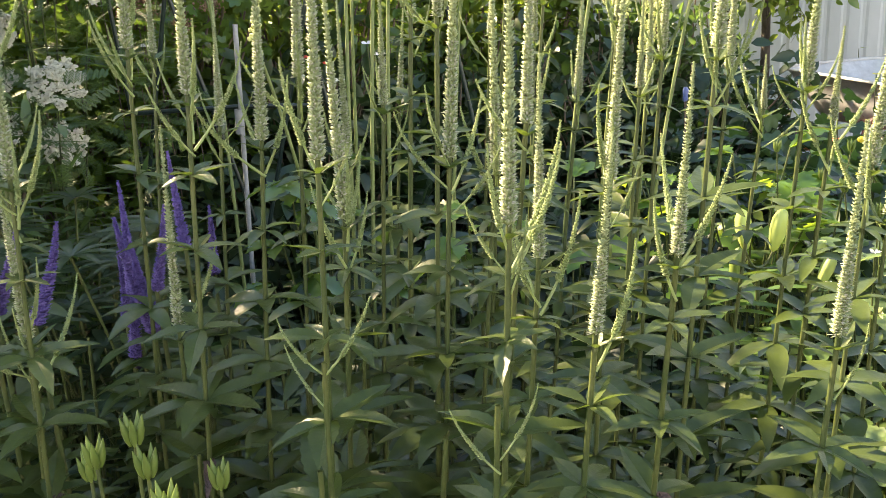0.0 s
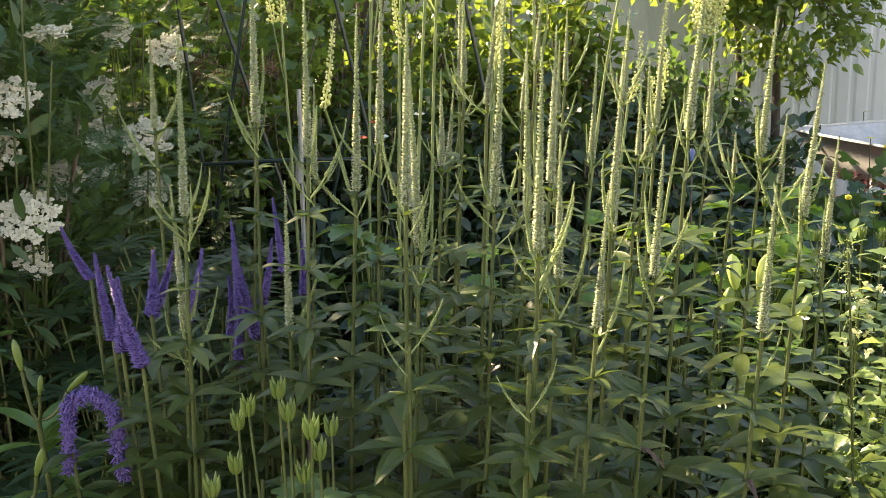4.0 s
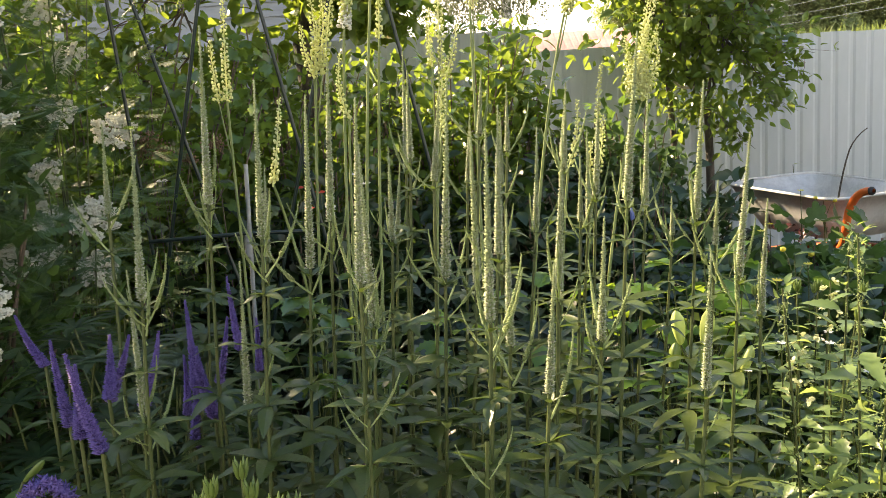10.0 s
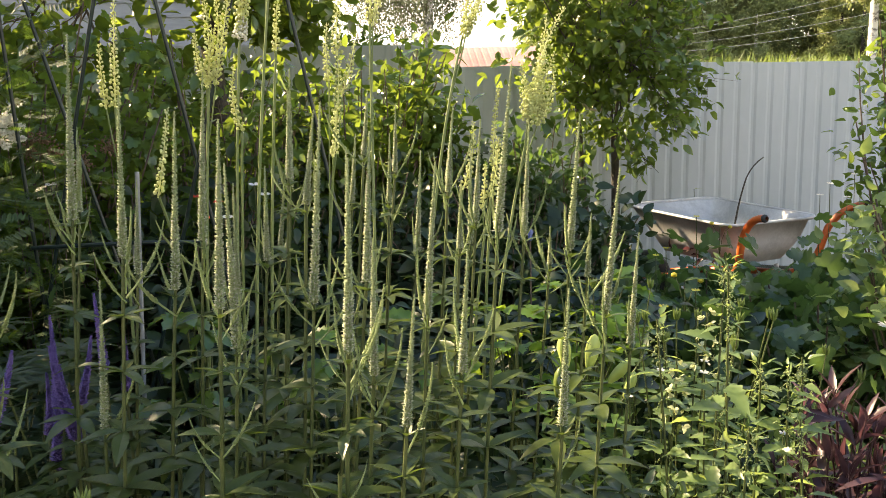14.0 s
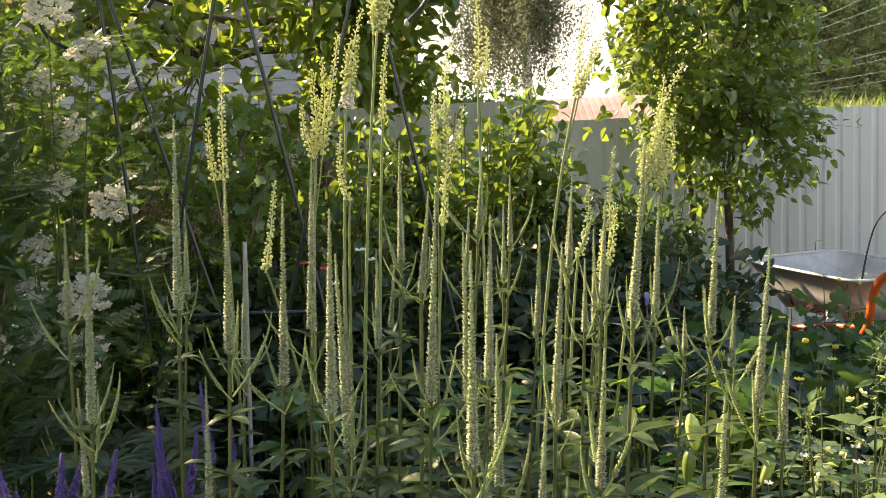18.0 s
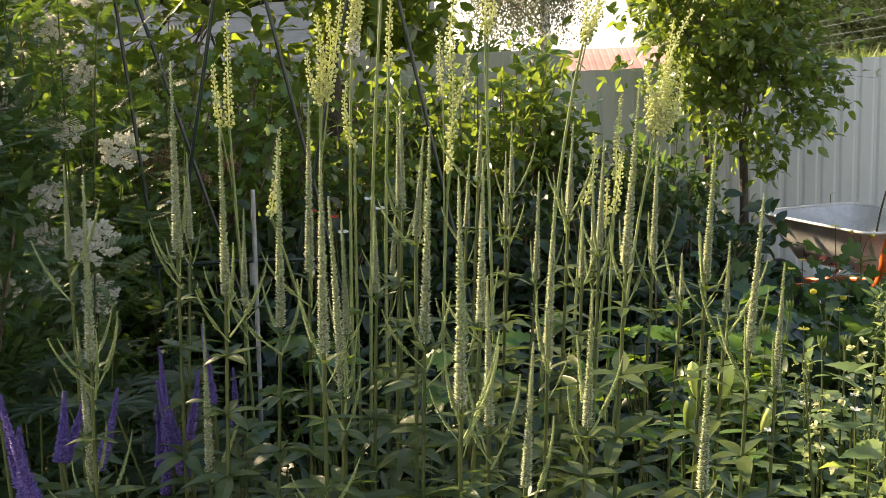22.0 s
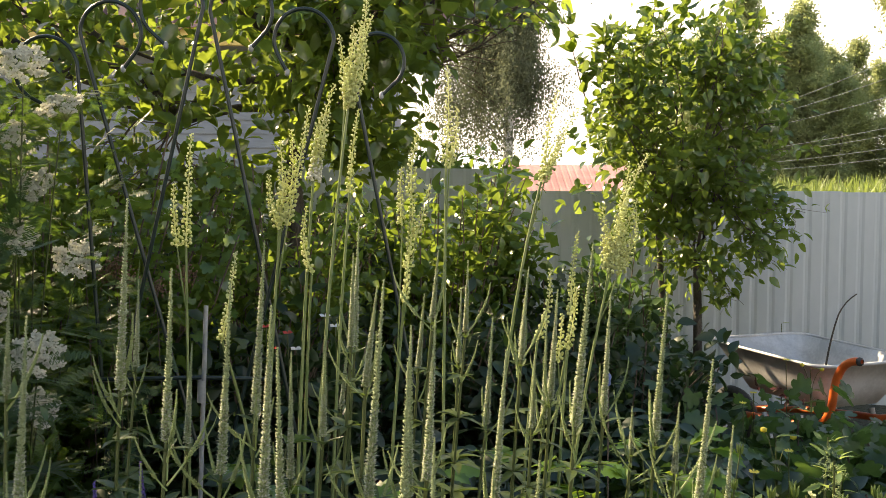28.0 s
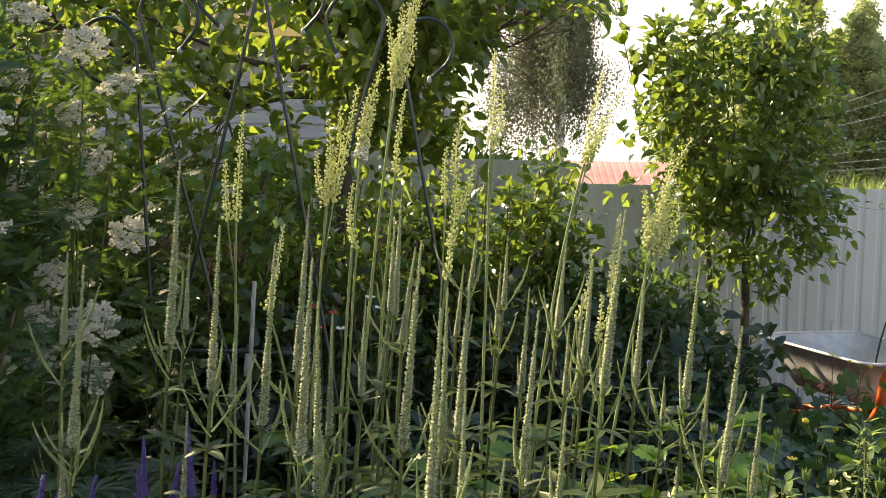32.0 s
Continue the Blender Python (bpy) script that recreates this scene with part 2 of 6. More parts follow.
M = {
    "vleaf": leaf_mat("veronicastrum_leaf", (0.031, 0.051, 0.014), (0.066, 0.096, 0.024), (0.16, 0.25, 0.038), 0.36, 0.27, 90, spec=0.36),
    "vstem": plain_mat("green_stem", (0.034, 0.056, 0.014), (0.072, 0.088, 0.024), 0.45, 0, 25, 0.2),
    "vspike": leaf_mat("pale_spike", (0.20, 0.26, 0.12), (0.40, 0.45, 0.26), (0.40, 0.48, 0.20), 0.6, 0.38, 140),
    "vopen": leaf_mat("whitish_floret", (0.36, 0.38, 0.27), (0.58, 0.59, 0.47), (0.48, 0.50, 0.34), 0.6, 0.34, 200),
    "vside": leaf_mat("green_spike", (0.20, 0.28, 0.10), (0.36, 0.42, 0.20), (0.36, 0.46, 0.14), 0.6, 0.35, 140),
    "cbud": leaf_mat("cream_bud", (0.48, 0.53, 0.20), (0.70, 0.73, 0.40), (0.74, 0.78, 0.34), 0.5, 0.38, 60),
    "cwhite": leaf_mat("white_petal", (0.74, 0.72, 0.62), (0.84, 0.82, 0.74), (0.7, 0.7, 0.6), 0.6, 0.35, 60),
    "ruffle": leaf_mat("cream_ruffle", (0.44, 0.47, 0.22), (0.62, 0.63, 0.38), (0.6, 0.64, 0.28), 0.6, 0.36, 60),
    "cstem": plain_mat("pale_stem", (0.11, 0.16, 0.05), (0.19, 0.23, 0.09), 0.5, 0, 20, 0.2),
    "apple": leaf_mat("apple_leaf", (0.030, 0.066, 0.016), (0.078, 0.138, 0.032), (0.42, 0.57, 0.08), 0.24, 0.37, 30, spec=0.8),
    "young": leaf_mat("young_apple_leaf", (0.032, 0.074, 0.018), (0.085, 0.148, 0.034), (0.34, 0.47, 0.07), 0.26, 0.38, 30, spec=0.7),
    "bush": leaf_mat("bush_leaf", (0.030, 0.074, 0.017), (0.078, 0.150, 0.033), (0.34, 0.48, 0.07), 0.26, 0.34, 30, spec=0.7),
    # shade is put into this green, for bushes and bed leaves in shade
    "dark": leaf_mat("shade_darkened_leaf", (0.012, 0.028, 0.011), (0.029, 0.060, 0.021), (0.06, 0.13, 0.022), 0.40, 0.28, 30),
    "fern": leaf_mat("feathery_leaf", (0.022, 0.056, 0.018), (0.052, 0.104, 0.032), (0.17, 0.30, 0.045), 0.5, 0.34, 40),
    "currant": leaf_mat("currant_leaf", (0.027, 0.062, 0.022), (0.062, 0.115, 0.042), (0.18, 0.33, 0.06), 0.36, 0.34, 35),
    "bright": leaf_mat("bright_lobed_leaf", (0.05, 0.125, 0.02), (0.11, 0.22, 0.04), (0.38, 0.55, 0.06), 0.38, 0.45, 30),
    "nettle": leaf_mat("nettle_leaf", (0.062, 0.120, 0.034), (0.155, 0.225, 0.090), (0.42, 0.55, 0.14), 0.36, 0.42, 50),
    "burgundy": leaf_mat("burgundy_leaf", (0.036, 0.018, 0.022), (0.085, 0.045, 0.052), (0.17, 0.065, 0.075), 0.34, 0.34, 40),
    "purple": leaf_mat("violet_petal", (0.085, 0.055, 0.22), (0.19, 0.135, 0.37), (0.26, 0.16, 0.52), 0.6, 0.34, 120),
    "umbel": leaf_mat("cream_umbel", (0.52, 0.50, 0.39), (0.70, 0.68, 0.56), (0.7, 0.7, 0.5), 0.65, 0.32, 90),
    "lilybud": leaf_mat("lily_bud", (0.36, 0.46, 0.11), (0.54, 0.61, 0.24), (0.60, 0.70, 0.18), 0.42, 0.30, 20),
    "greenbud": leaf_mat("green_bud", (0.10, 0.155, 0.035), (0.17, 0.235, 0.06), (0.28, 0.38, 0.08), 0.42, 0.30, 20),
    "lilyleaf": leaf_mat("lily_leaf", (0.045, 0.105, 0.025), (0.095, 0.175, 0.045), (0.24, 0.40, 0.06), 0.36, 0.36, 40),
    "red": leaf_mat("scarlet_petal", (0.48, 0.03, 0.018), (0.66, 0.065, 0.03), (0.8, 0.08, 0.03), 0.55, 0.35, 40),
    "yellow": leaf_mat("yellow_petal", (0.62, 0.50, 0.05), (0.78, 0.66, 0.10), (0.75, 0.65, 0.1), 0.55, 0.35, 40),
    "birch": leaf_mat("birch_leaf", (0.11, 0.125, 0.078), (0.19, 0.21, 0.135), (0.26, 0.30, 0.17), 0.65, 0.32, 0.6, spec=0.12),
    # birch leaf copy with sunlight tinted in: yellower, stronger see-through colour
    "birchsun": leaf_mat("sun_tinted_birch_leaf", (0.090, 0.115, 0.045), (0.185, 0.215, 0.090), (0.42, 0.48, 0.18), 0.42, 0.45, 0.6),
    # paler than real foliage: distance haze is mixed into these greens
    "forest": leaf_mat("haze_paled_forest_leaf", (0.17, 0.21, 0.095), (0.33, 0.37, 0.18), (0.60, 0.68, 0.30), 0.55, 0.52, 0.4),
    "grass": leaf_mat("meadow_grass", (0.10, 0.16, 0.035), (0.22, 0.29, 0.08), (0.34, 0.44, 0.10), 0.55, 0.38, 1.5),
    "withered": plain_mat("withered_leaf", (0.045, 0.026, 0.020), (0.13, 0.075, 0.050), 0.7, 0, 40, 0.5),
    "dry": plain_mat("dry_leaf", (0.24, 0.18, 0.13), (0.44, 0.37, 0.31), 0.8, 0, 15, 0.4),
    "oldstraw": plain_mat("pale_bare_wood", (0.34, 0.30, 0.17), (0.50, 0.45, 0.28), 0.6, 0, 20, 0.3),
    "panicle": leaf_mat("brown_panicle", (0.13, 0.075, 0.045), (0.30, 0.19, 0.11), (0.34, 0.20, 0.10), 0.7, 0.30, 60),
    "bark": plain_mat("apple_bark", (0.030, 0.025, 0.020), (0.085, 0.072, 0.058), 0.85, 0, 14, 0.8, 6, (1, 1, 0.35), 0.012),
    "twig": plain_mat("twig_bark", (0.07, 0.05, 0.035), (0.15, 0.11, 0.075), 0.8, 0, 30, 0.4),
    "birchbark": plain_mat("birch_bark", (0.10, 0.09, 0.085), (0.66, 0.64, 0.60), 0.75, 0, 3.0, 0.4, 6, (1, 1, 2.4), 0.02, 0.36, 0.50),
    "soil": plain_mat("garden_soil", (0.026, 0.027, 0.014), (0.058, 0.056, 0.028), 0.95, 0, 3.0, 0.9, 8, (1, 1, 1), 0.03),
    "fence": plain_mat("grey_painted_steel", (0.36, 0.415, 0.425), (0.42, 0.47, 0.48), 0.42, 0.0, 2.2, 0.06, 5, (1, 1, 0.3), 0.002),
    "fence2": plain_mat("greenish_grey_steel", (0.27, 0.31, 0.30), (0.33, 0.37, 0.36), 0.45, 0.0, 2.2, 0.06, 5, (1, 1, 0.3), 0.002),
    "tray": plain_mat("galvanised_tray", (0.40, 0.40, 0.39), (0.60, 0.60, 0.59), 0.50, 0.12, 7, 0.2, 6),
    "orange": plain_mat("orange_paint", (0.50, 0.085, 0.018), (0.64, 0.13, 0.03), 0.38, 0, 14, 0.1),
    "rubber": plain_mat("black_rubber", (0.014, 0.014, 0.015), (0.035, 0.034, 0.033), 0.7, 0, 30, 0.3),
    "steel": plain_mat("dull_steel", (0.30, 0.30, 0.30), (0.46, 0.46, 0.45), 0.4, 0.7, 20, 0.1),
    "hook": plain_mat("dark_green_enamel", (0.006, 0.016, 0.015), (0.013, 0.028, 0.025), 0.30, 0, 25, 0.12, spec=0.35),
    "pvc": plain_mat("weathered_grey_plastic", (0.20, 0.21, 0.21), (0.31, 0.32, 0.32), 0.5, 0, 16, 0.1),
    "siding": plain_mat("pale_blue_grey_siding", (0.17, 0.20, 0.23), (0.22, 0.255, 0.285), 0.55, 0, 3.0, 0.12, 5, (0.4, 1, 3)),
    "trim": plain_mat("ochre_trim", (0.52, 0.36, 0.10), (0.64, 0.47, 0.15), 0.6, 0, 8, 0.15),
    "rooftin": plain_mat("brown_roof_steel", (0.085, 0.035, 0.028), (0.14, 0.058, 0.045), 0.45, 0.0, 3, 0.1),
    "pinkroof": plain_mat("faded_red_roof", (0.42, 0.20, 0.17), (0.56, 0.31, 0.27), 0.6, 0, 2.0, 0.2),
    "block": plain_mat("grey_wall", (0.36, 0.35, 0.33), (0.46, 0.45, 0.43), 0.85, 0, 4, 0.3),
    "wire": plain_mat("cable", (0.30, 0.30, 0.29), (0.42, 0.42, 0.40), 0.5, 0.3, 10, 0.05),
    "blue": plain_mat("blue_plastic", (0.06, 0.10, 0.26), (0.12, 0.17, 0.36), 0.35, 0, 20, 0.1),
    "oldwood": plain_mat("dark_boarding", (0.055, 0.040, 0.030), (0.10, 0.075, 0.055), 0.8, 0, 6, 0.5, 6, (3, 3, 0.4)),
    "glassy": plain_mat("window_glass", (0.03, 0.035, 0.04), (0.05, 0.055, 0.06), 0.08, 0, 3, 0.02),
}


# ---------------------------------------------------------------- mesh tools
def unit(v):
    v = np.asarray(v, float)
    return v / (np.linalg.norm(v, axis=-1, keepdims=True) + 1e-12)


def data_of(name, V, F, mat, smooth=True):
    """A mesh from vertex rows and equal-sided face rows (or a list of such blocks)."""
    blocks = F if isinstance(F, list) else [F]
    blocks = [np.asarray(b, np.int32) for b in blocks if len(b)]
    me = bpy.data.meshes.new(name)
    V = np.asarray(V, np.float32)
    me.vertices.add(len(V))
    me.vertices.foreach_set("co", V.ravel())
    loops = np.concatenate([b.ravel() for b in blocks])
    sizes = np.concatenate([np.full(len(b), b.shape[1], np.int32) for b in blocks])
    me.loops.add(len(loops))
    me.loops.foreach_set("vertex_index", loops)
    me.polygons.add(len(sizes))
    me.polygons.foreach_set("loop_start", np.concatenate([[0], np.cumsum(sizes)[:-1]]).astype(np.int32))
    me.polygons.foreach_set("loop_total", sizes)
    me.polygons.foreach_set("use_smooth", np.full(len(sizes), smooth))
    me.update(calc_edges=True)
    me.validate()
    me.materials.append(mat)
    return me


def part(name, me, parent=None, m=None, label=""):
    ob = new(name, me)
    if parent is not None:
        ob.parent = parent
    if m is not None:
        ob.matrix_basis = m
    if label:
        ob["label"] = label
    return ob


def thing(name, loc, label, category, group="", kind="", turn=0.0):
    ob = new(name)
    ob.empty_display_size = 0.05
    ob.matrix_basis = pose(*loc, 0, 0, turn)
    return tagged(ob, label, category, group, kind)


class Soup:
    """Collects pieces into one mesh."""

    def __init__(self):
        self.v, self.q, self.t, self.n = [], [], [], 0

    def add(self, V, F):
        F = np.asarray(F, np.int32)
        self.v.append(np.asarray(V, float))
        (self.q if F.shape[1] == 4 else self.t).append(F + self.n)
        self.n += len(V)
        return self

    def mesh(self, name, mat, smooth=True):
        f = []
        if self.q:
            f.append(np.concatenate(self.q))
        if self.t:
            f.append(np.concatenate(self.t))
        return data_of(name, np.concatenate(self.v), f, mat, smooth)


def tube(points, radii, sides=6, caps=True):
    P = np.asarray(points, float)
    r = np.broadcast_to(np.asarray(radii, float), (len(P),))
    T = unit(np.gradient(P, axis=0))
    a = np.array([1.0, 0, 0]) if abs(T[0][0]) < 0.8 else np.array([0, 1.0, 0])
    N = []
    for t in T:
        a = unit(a - t * (a @ t))
        N.append(a)
    N = np.array(N)
    Bn = np.cross(T, N)
    an = np.linspace(0, 2 * np.pi, sides, endpoint=False)
    V = (P[:, None] + r[:, None, None] * (np.cos(an)[None, :, None] * N[:, None] + np.sin(an)[None, :, None] * Bn[:, None])).reshape(-1, 3)
    i = np.arange(len(P) - 1)[:, None] * sides
    j = np.arange(sides)[None]
    k = (j + 1) % sides
    F = np.stack([i + j, i + k, i + sides + k, i + sides + j], -1).reshape(-1, 4)
    return V, F


def bez(a, b, c, n=8):
    t = np.linspace(0, 1, n)[:, None]
    a, b, c = (np.asarray(q, float) for q in (a, b, c))
    return (1 - t) ** 2 * a + 2 * t * (1 - t) * b + t * t * c


def blade(L, W, rows=6, fold=0.25, droop=0.25, belly=0.42, teeth=0.0, wave=0.0):
    """A leaf blade along +y with its face to +z: three columns, folded on the midrib and drooping to the tip."""
    t = np.linspace(0, 1, rows + 1)
    w = np.where(t < belly, np.abs(np.sin(t / belly * np.pi / 2)) ** 0.8, np.abs(np.cos((t - belly) / (1 - belly) * np.pi / 2)) ** 0.9) * W / 2
    w[0], w[-1] = W * 0.04, W * 0.02
    w = w * (1 + teeth * np.where(np.arange(rows + 1) % 2, 1, -1))
    y, z = t * L, -droop * L * t ** 2
    e = fold * w + wave * W * np.sin(t * 9)
    V = np.concatenate([np.stack([-w, y, z + e], 1), np.stack([0 * w, y, z], 1), np.stack([w, y, z + fold * w - wave * W * np.sin(t * 8 + 1)], 1)])
    k = rows + 1
    i = np.arange(rows)
    F = np.concatenate([np.stack([i, i + k, i + k + 1, i + 1], 1), np.stack([i + k, i + 2 * k, i + 2 * k + 1, i + k + 1], 1)])
    return V, F


def lobed(L, W, lobes=5, depth=0.4, fold=0.12):
    """A palmate leaf as a fan round its stalk end, with lobes cut between."""
    n = lobes * 4 + 1
    a = np.linspace(-2.2, 2.2, n)
    s = np.abs(np.sin((np.arange(n)) / (n - 1) * lobes * np.pi)) ** 0.7
    r = (1 - depth + depth * s) * (1 - 0.22 * np.abs(a) / 2.2)
    x, y = np.sin(a) * r * W / 1.7, np.cos(a) * r * L * 0.62 + L * 0.34
    V = np.concatenate([[[0, L * 0.3, 0]], np.stack([x, y, fold * np.abs(x) - 0.25 * y * y / L - 0.03 * L * s], 1)])
    i = np.arange(1, n)
    return V, np.stack([0 * i, i, i + 1], 1)


def frames_for(D, Nn):
    """Rotations whose y axis is D and whose z axis leans to Nn."""
    D = unit(D)
    X = unit(np.cross(D, Nn))
    return np.stack([X, D, np.cross(X, D)], -1)


def strew(tpl, loc, rot, scale):
    V, F = tpl
    loc, rot, scale = np.asarray(loc, float), np.asarray(rot, float), np.asarray(scale, float)
    W_ = np.einsum("nij,kj->nki", rot, V) * scale.reshape(-1, 1, 1) + loc[:, None]
    G = F[None] + (np.arange(len(loc)) * len(V))[:, None, None]
    return W_.reshape(-1, 3), G.reshape(-1, F.shape[1])


def ball(r, squash=1.0):
    """A small round bud of 14 points."""
    V = [[0, 0, -1]]
    for zz in (-0.5, 0.5):
        for k in range(6):
            a = k * np.pi / 3 + (0.5 if zz > 0 else 0)
            V.append([np.cos(a) * 0.86, np.sin(a) * 0.86, zz])
    V.append([0, 0, 1])
    V = np.array(V) * r * np.array([1, 1, squash])
    F = []
    for k in range(6):
        n2 = (k + 1) % 6
        F += [[0, 1 + n2, 1 + k], [1 + k, 1 + n2, 7 + k], [1 + n2, 7 + n2, 7 + k], [7 + k, 7 + n2, 13]]
    return V, np.array(F)


def gem(r, h):
    V = np.array([[r, 0, 0], [0, r, 0], [-r, 0, 0], [0, -r, 0], [0, 0, -h * 0.4], [0, 0, h]])
    return V, np.array([[0, 1, 5], [1, 2, 5], [2, 3, 5], [3, 0, 5], [1, 0, 4], [2, 1, 4], [3, 2, 4], [0, 3, 4]])


def ground_z(x, y):
    """The bed is flat, the garden climbs to the boundary, and the meadow climbs on beyond it."""
    x, y = np.asarray(x, float), np.asarray(y, float)
    z = np.clip((y - 1.4) / 4.4, 0, 1) * 0.24
    z = z + np.clip((y - 6.2) / 19, 0, 1) * 1.0 + np.clip((y - 26) / 60, 0, 1) * 0.3
    return z


def mat_from(rot, loc, s=1.0):
    m = Matrix([[*(rot[i] * s), loc[i]] for i in range(3)] + [[0, 0, 0, 1]])
    return m


def box(sx, sy, sz, bevel=0.0):
    bm = bmesh.new()
    bmesh.ops.create_cube(bm, size=1)
    bmesh.ops.scale(bm, vec=(sx, sy, sz), verts=bm.verts)
    if bevel:
        bmesh.ops.bevel(bm, geom=bm.edges[:], offset=bevel, segments=2, affect="EDGES", profile=0.6)
    return bm


def bm_mesh(bm, name, mat, smooth=False):
    me = bpy.data.meshes.new(name)
    for f in bm.faces:
        f.smooth = smooth
    bm.to_mesh(me)
    bm.free()
    me.materials.append(mat)
    return me


# ---------------------------------------------------------------- ground
def make_ground():
    xs = np.unique(np.concatenate([np.linspace(-6, 8, 71), np.linspace(-60, 80, 40), np.linspace(-900, 900, 13)]))
    ys = np.unique(np.concatenate([np.linspace(-4, 8, 61), np.linspace(-40, 120, 60), np.linspace(-600, 1500, 15)]))
    X, Y = np.meshgrid(xs, ys)
    Z = ground_z(X, Y)
    near = (np.abs(X) < 9) & (Y > -5) & (Y < 9)
    Z = Z + near * (0.018 * np.sin(X * 5.1 + 1.3 * np.sin(Y * 3.7)) + 0.014 * np.sin(Y * 7.3 + X * 2.1))
    V = np.stack([X, Y, Z], -1).reshape(-1, 3)
    w = len(xs)
    i, j = np.meshgrid(np.arange(len(ys) - 1), np.arange(w - 1), indexing="ij")
    a = (i * w + j).ravel()
    return tagged(part("ground", data_of("ground", V, np.stack([a, a + 1, a + w + 1, a + w], 1), M["soil"])),
                  "dark bare garden soil rising towards a grey metal fence", "ground", kind="structure")


make_ground()


# ---------------------------------------------------------------- boundary fence of profiled sheets
def sheet(width, height, pitch=0.1167, deep=0.0065):
    """One profiled sheet along +x, with trapezoid ribs and a little thickness."""
    n = int(round(width / pitch))
    prof = []
    for k in range(n):
        x = k * pitch
        prof += [(x, 0), (x + pitch * 0.16, 0), (x + pitch * 0.30, -deep), (x + pitch * 0.86, -deep)]
    prof.append((n * pitch, 0))
    prof = np.array(prof)
    V = []
    for off in (0.0, 0.0025):
        for z in (0.0, height):
            V.append(np.column_stack([prof[:, 0], prof[:, 1] + off, np.full(len(prof), z)]))
    k = len(prof)
    i = np.arange(k - 1)
    F = np.concatenate([
        np.stack([i, i + 1, i + k + 1, i + k], 1),
        np.stack([i + 2 * k + 1, i + 2 * k, i + 3 * k, i + 3 * k + 1], 1),
        np.stack([i + k, i + k + 1, i + 3 * k + 1, i + 3 * k], 1)])
    return np.concatenate(V), F, n * pitch


def make_fence(name, x0, count, y, top, mat, label, skew):
    f = thing(name, (x0, y, 0), label, "fence", kind="structure")
    V, F, w = sheet(1.05, top - 0.10)
    me = data_of("panel", V, F, mat, smooth=False)
    pv, pf = tube([(0, 0, 0), (0, 0, top - 0.04)], 0.03, 8)
    post = data_of("post", pv, pf, M["steel"])
    rail_bm = box(w, 0.03, 0.04, 0.004)
    rail = bm_mesh(rail_bm, "rail", M["steel"])
    for k in range(count):
        g = 0.004 * (k % 2)
        part("panel", me, f, pose(k * w, skew * k * w - g, 0.10 + 0.004 * math.sin(k * 2.3), 0, 0, math.degrees(math.atan(skew))))
        part("post", post, f, pose(k * w, skew * k * w + 0.06, 0))
        for z in (0.45, top - 0.28):
            part("rail", rail, f, pose(k * w + w / 2, skew * (k + 0.5) * w + 0.022, z, 0, 0, math.degrees(math.atan(skew))))
    return f


make_fence("fence_low", 0.66, 12, 5.80, 1.625, M["fence"], "long fence of pale grey profiled metal sheets on steel posts", 0.02)
make_fence("fence_high", -7.74, 8, 5.72, 1.765, M["fence2"], "taller fence section of greenish grey profiled metal sheets", 0.0)


# ---------------------------------------------------------------- house behind the apple tree
def make_house():
    h = thing("house", (-0.3, 9.0, 0.3), "pale grey clapboard house with brown metal roof and ochre trim", "house")
    width, tall = 7.0, 2.75
    bm = box(width, 5.0, tall)
    bmesh.ops.translate(bm, vec=(-width / 2, 2.56, tall / 2), verts=bm.verts)
    part("wall", bm_mesh(bm, "wall", M["siding"]), h)
    prof = [(0, 0), (0.0, -0.028), (0.135, -0.006)]
    b = Soup()
    V = np.array([(x, y, z) for x in (-width, 0) for z, y in prof])
    F = np.array([[0, 3, 4, 1], [1, 4, 5, 2]])
    b.add(V, F)
    board = b.mesh("board", M["siding"], False)
    for k in range(20):
        part("board", board, h, pose(0, 0.055, k * 0.135, 0, 0, 0))
    bm = box(0.09, 0.09, tall, 0.006)
    part("corner_board", bm_mesh(bm, "corner_board", M["trim"]), h, pose(-0.02, 0.03, tall / 2), "ochre painted corner board")
    bm = box(width + 0.6, 0.05, 0.2, 0.005)
    part("fascia", bm_mesh(bm, "fascia", M["trim"]), h, pose(-width / 2 + 0.1, -0.4, tall + 0.02), "ochre painted eaves board")
    V, F, w = sheet(8.05, 4.2, 0.23, 0.035)
    part("roof", data_of("roof", V, F, M["rooftin"], False), h, pose(-width - 0.45, -0.45, tall + 0.05, -50, 0, 0))
    win = part("window", bm_mesh(box(0.9, 0.06, 1.1, 0.008), "window", M["trim"]), h, pose(-4.3, 0.02, 1.55))
    part("pane", bm_mesh(box(0.76, 0.02, 0.96), "pane", M["glassy"]), win, pose(0, -0.035, 0))
    return h


make_house()


def make_shed():
    s = thing("shed", (1.50, 14.0, 0.68), "low grey shed with a faded pinkish red roof beyond the fence", "shed")
    part("wall", bm_mesh(box(1.7, 2.4, 0.9), "wall", M["block"]), s, pose(0.85, 1.3, 0.45))
    V, F, w = sheet(1.98, 1.42, 0.11, 0.003)
    part("roof", data_of("roof", V, F, M["pinkroof"], False), s, pose(-0.12, -0.1, 0.84, -66, 0, 0))
    return s


make_shed()


# ---------------------------------------------------------------- trees and bushes
def rebase(t, x, y, z=None):
    """Put a thing's own origin at its foot, leaving its parts where they are."""
    z = float(ground_z(x, y)) if z is None else z
    shift = Matrix.Translation((-x, -y, -z))
    for c in t.children:
        c.matrix_basis = shift @ c.matrix_basis
    t.matrix_basis = pose(x, y, z)
    return t


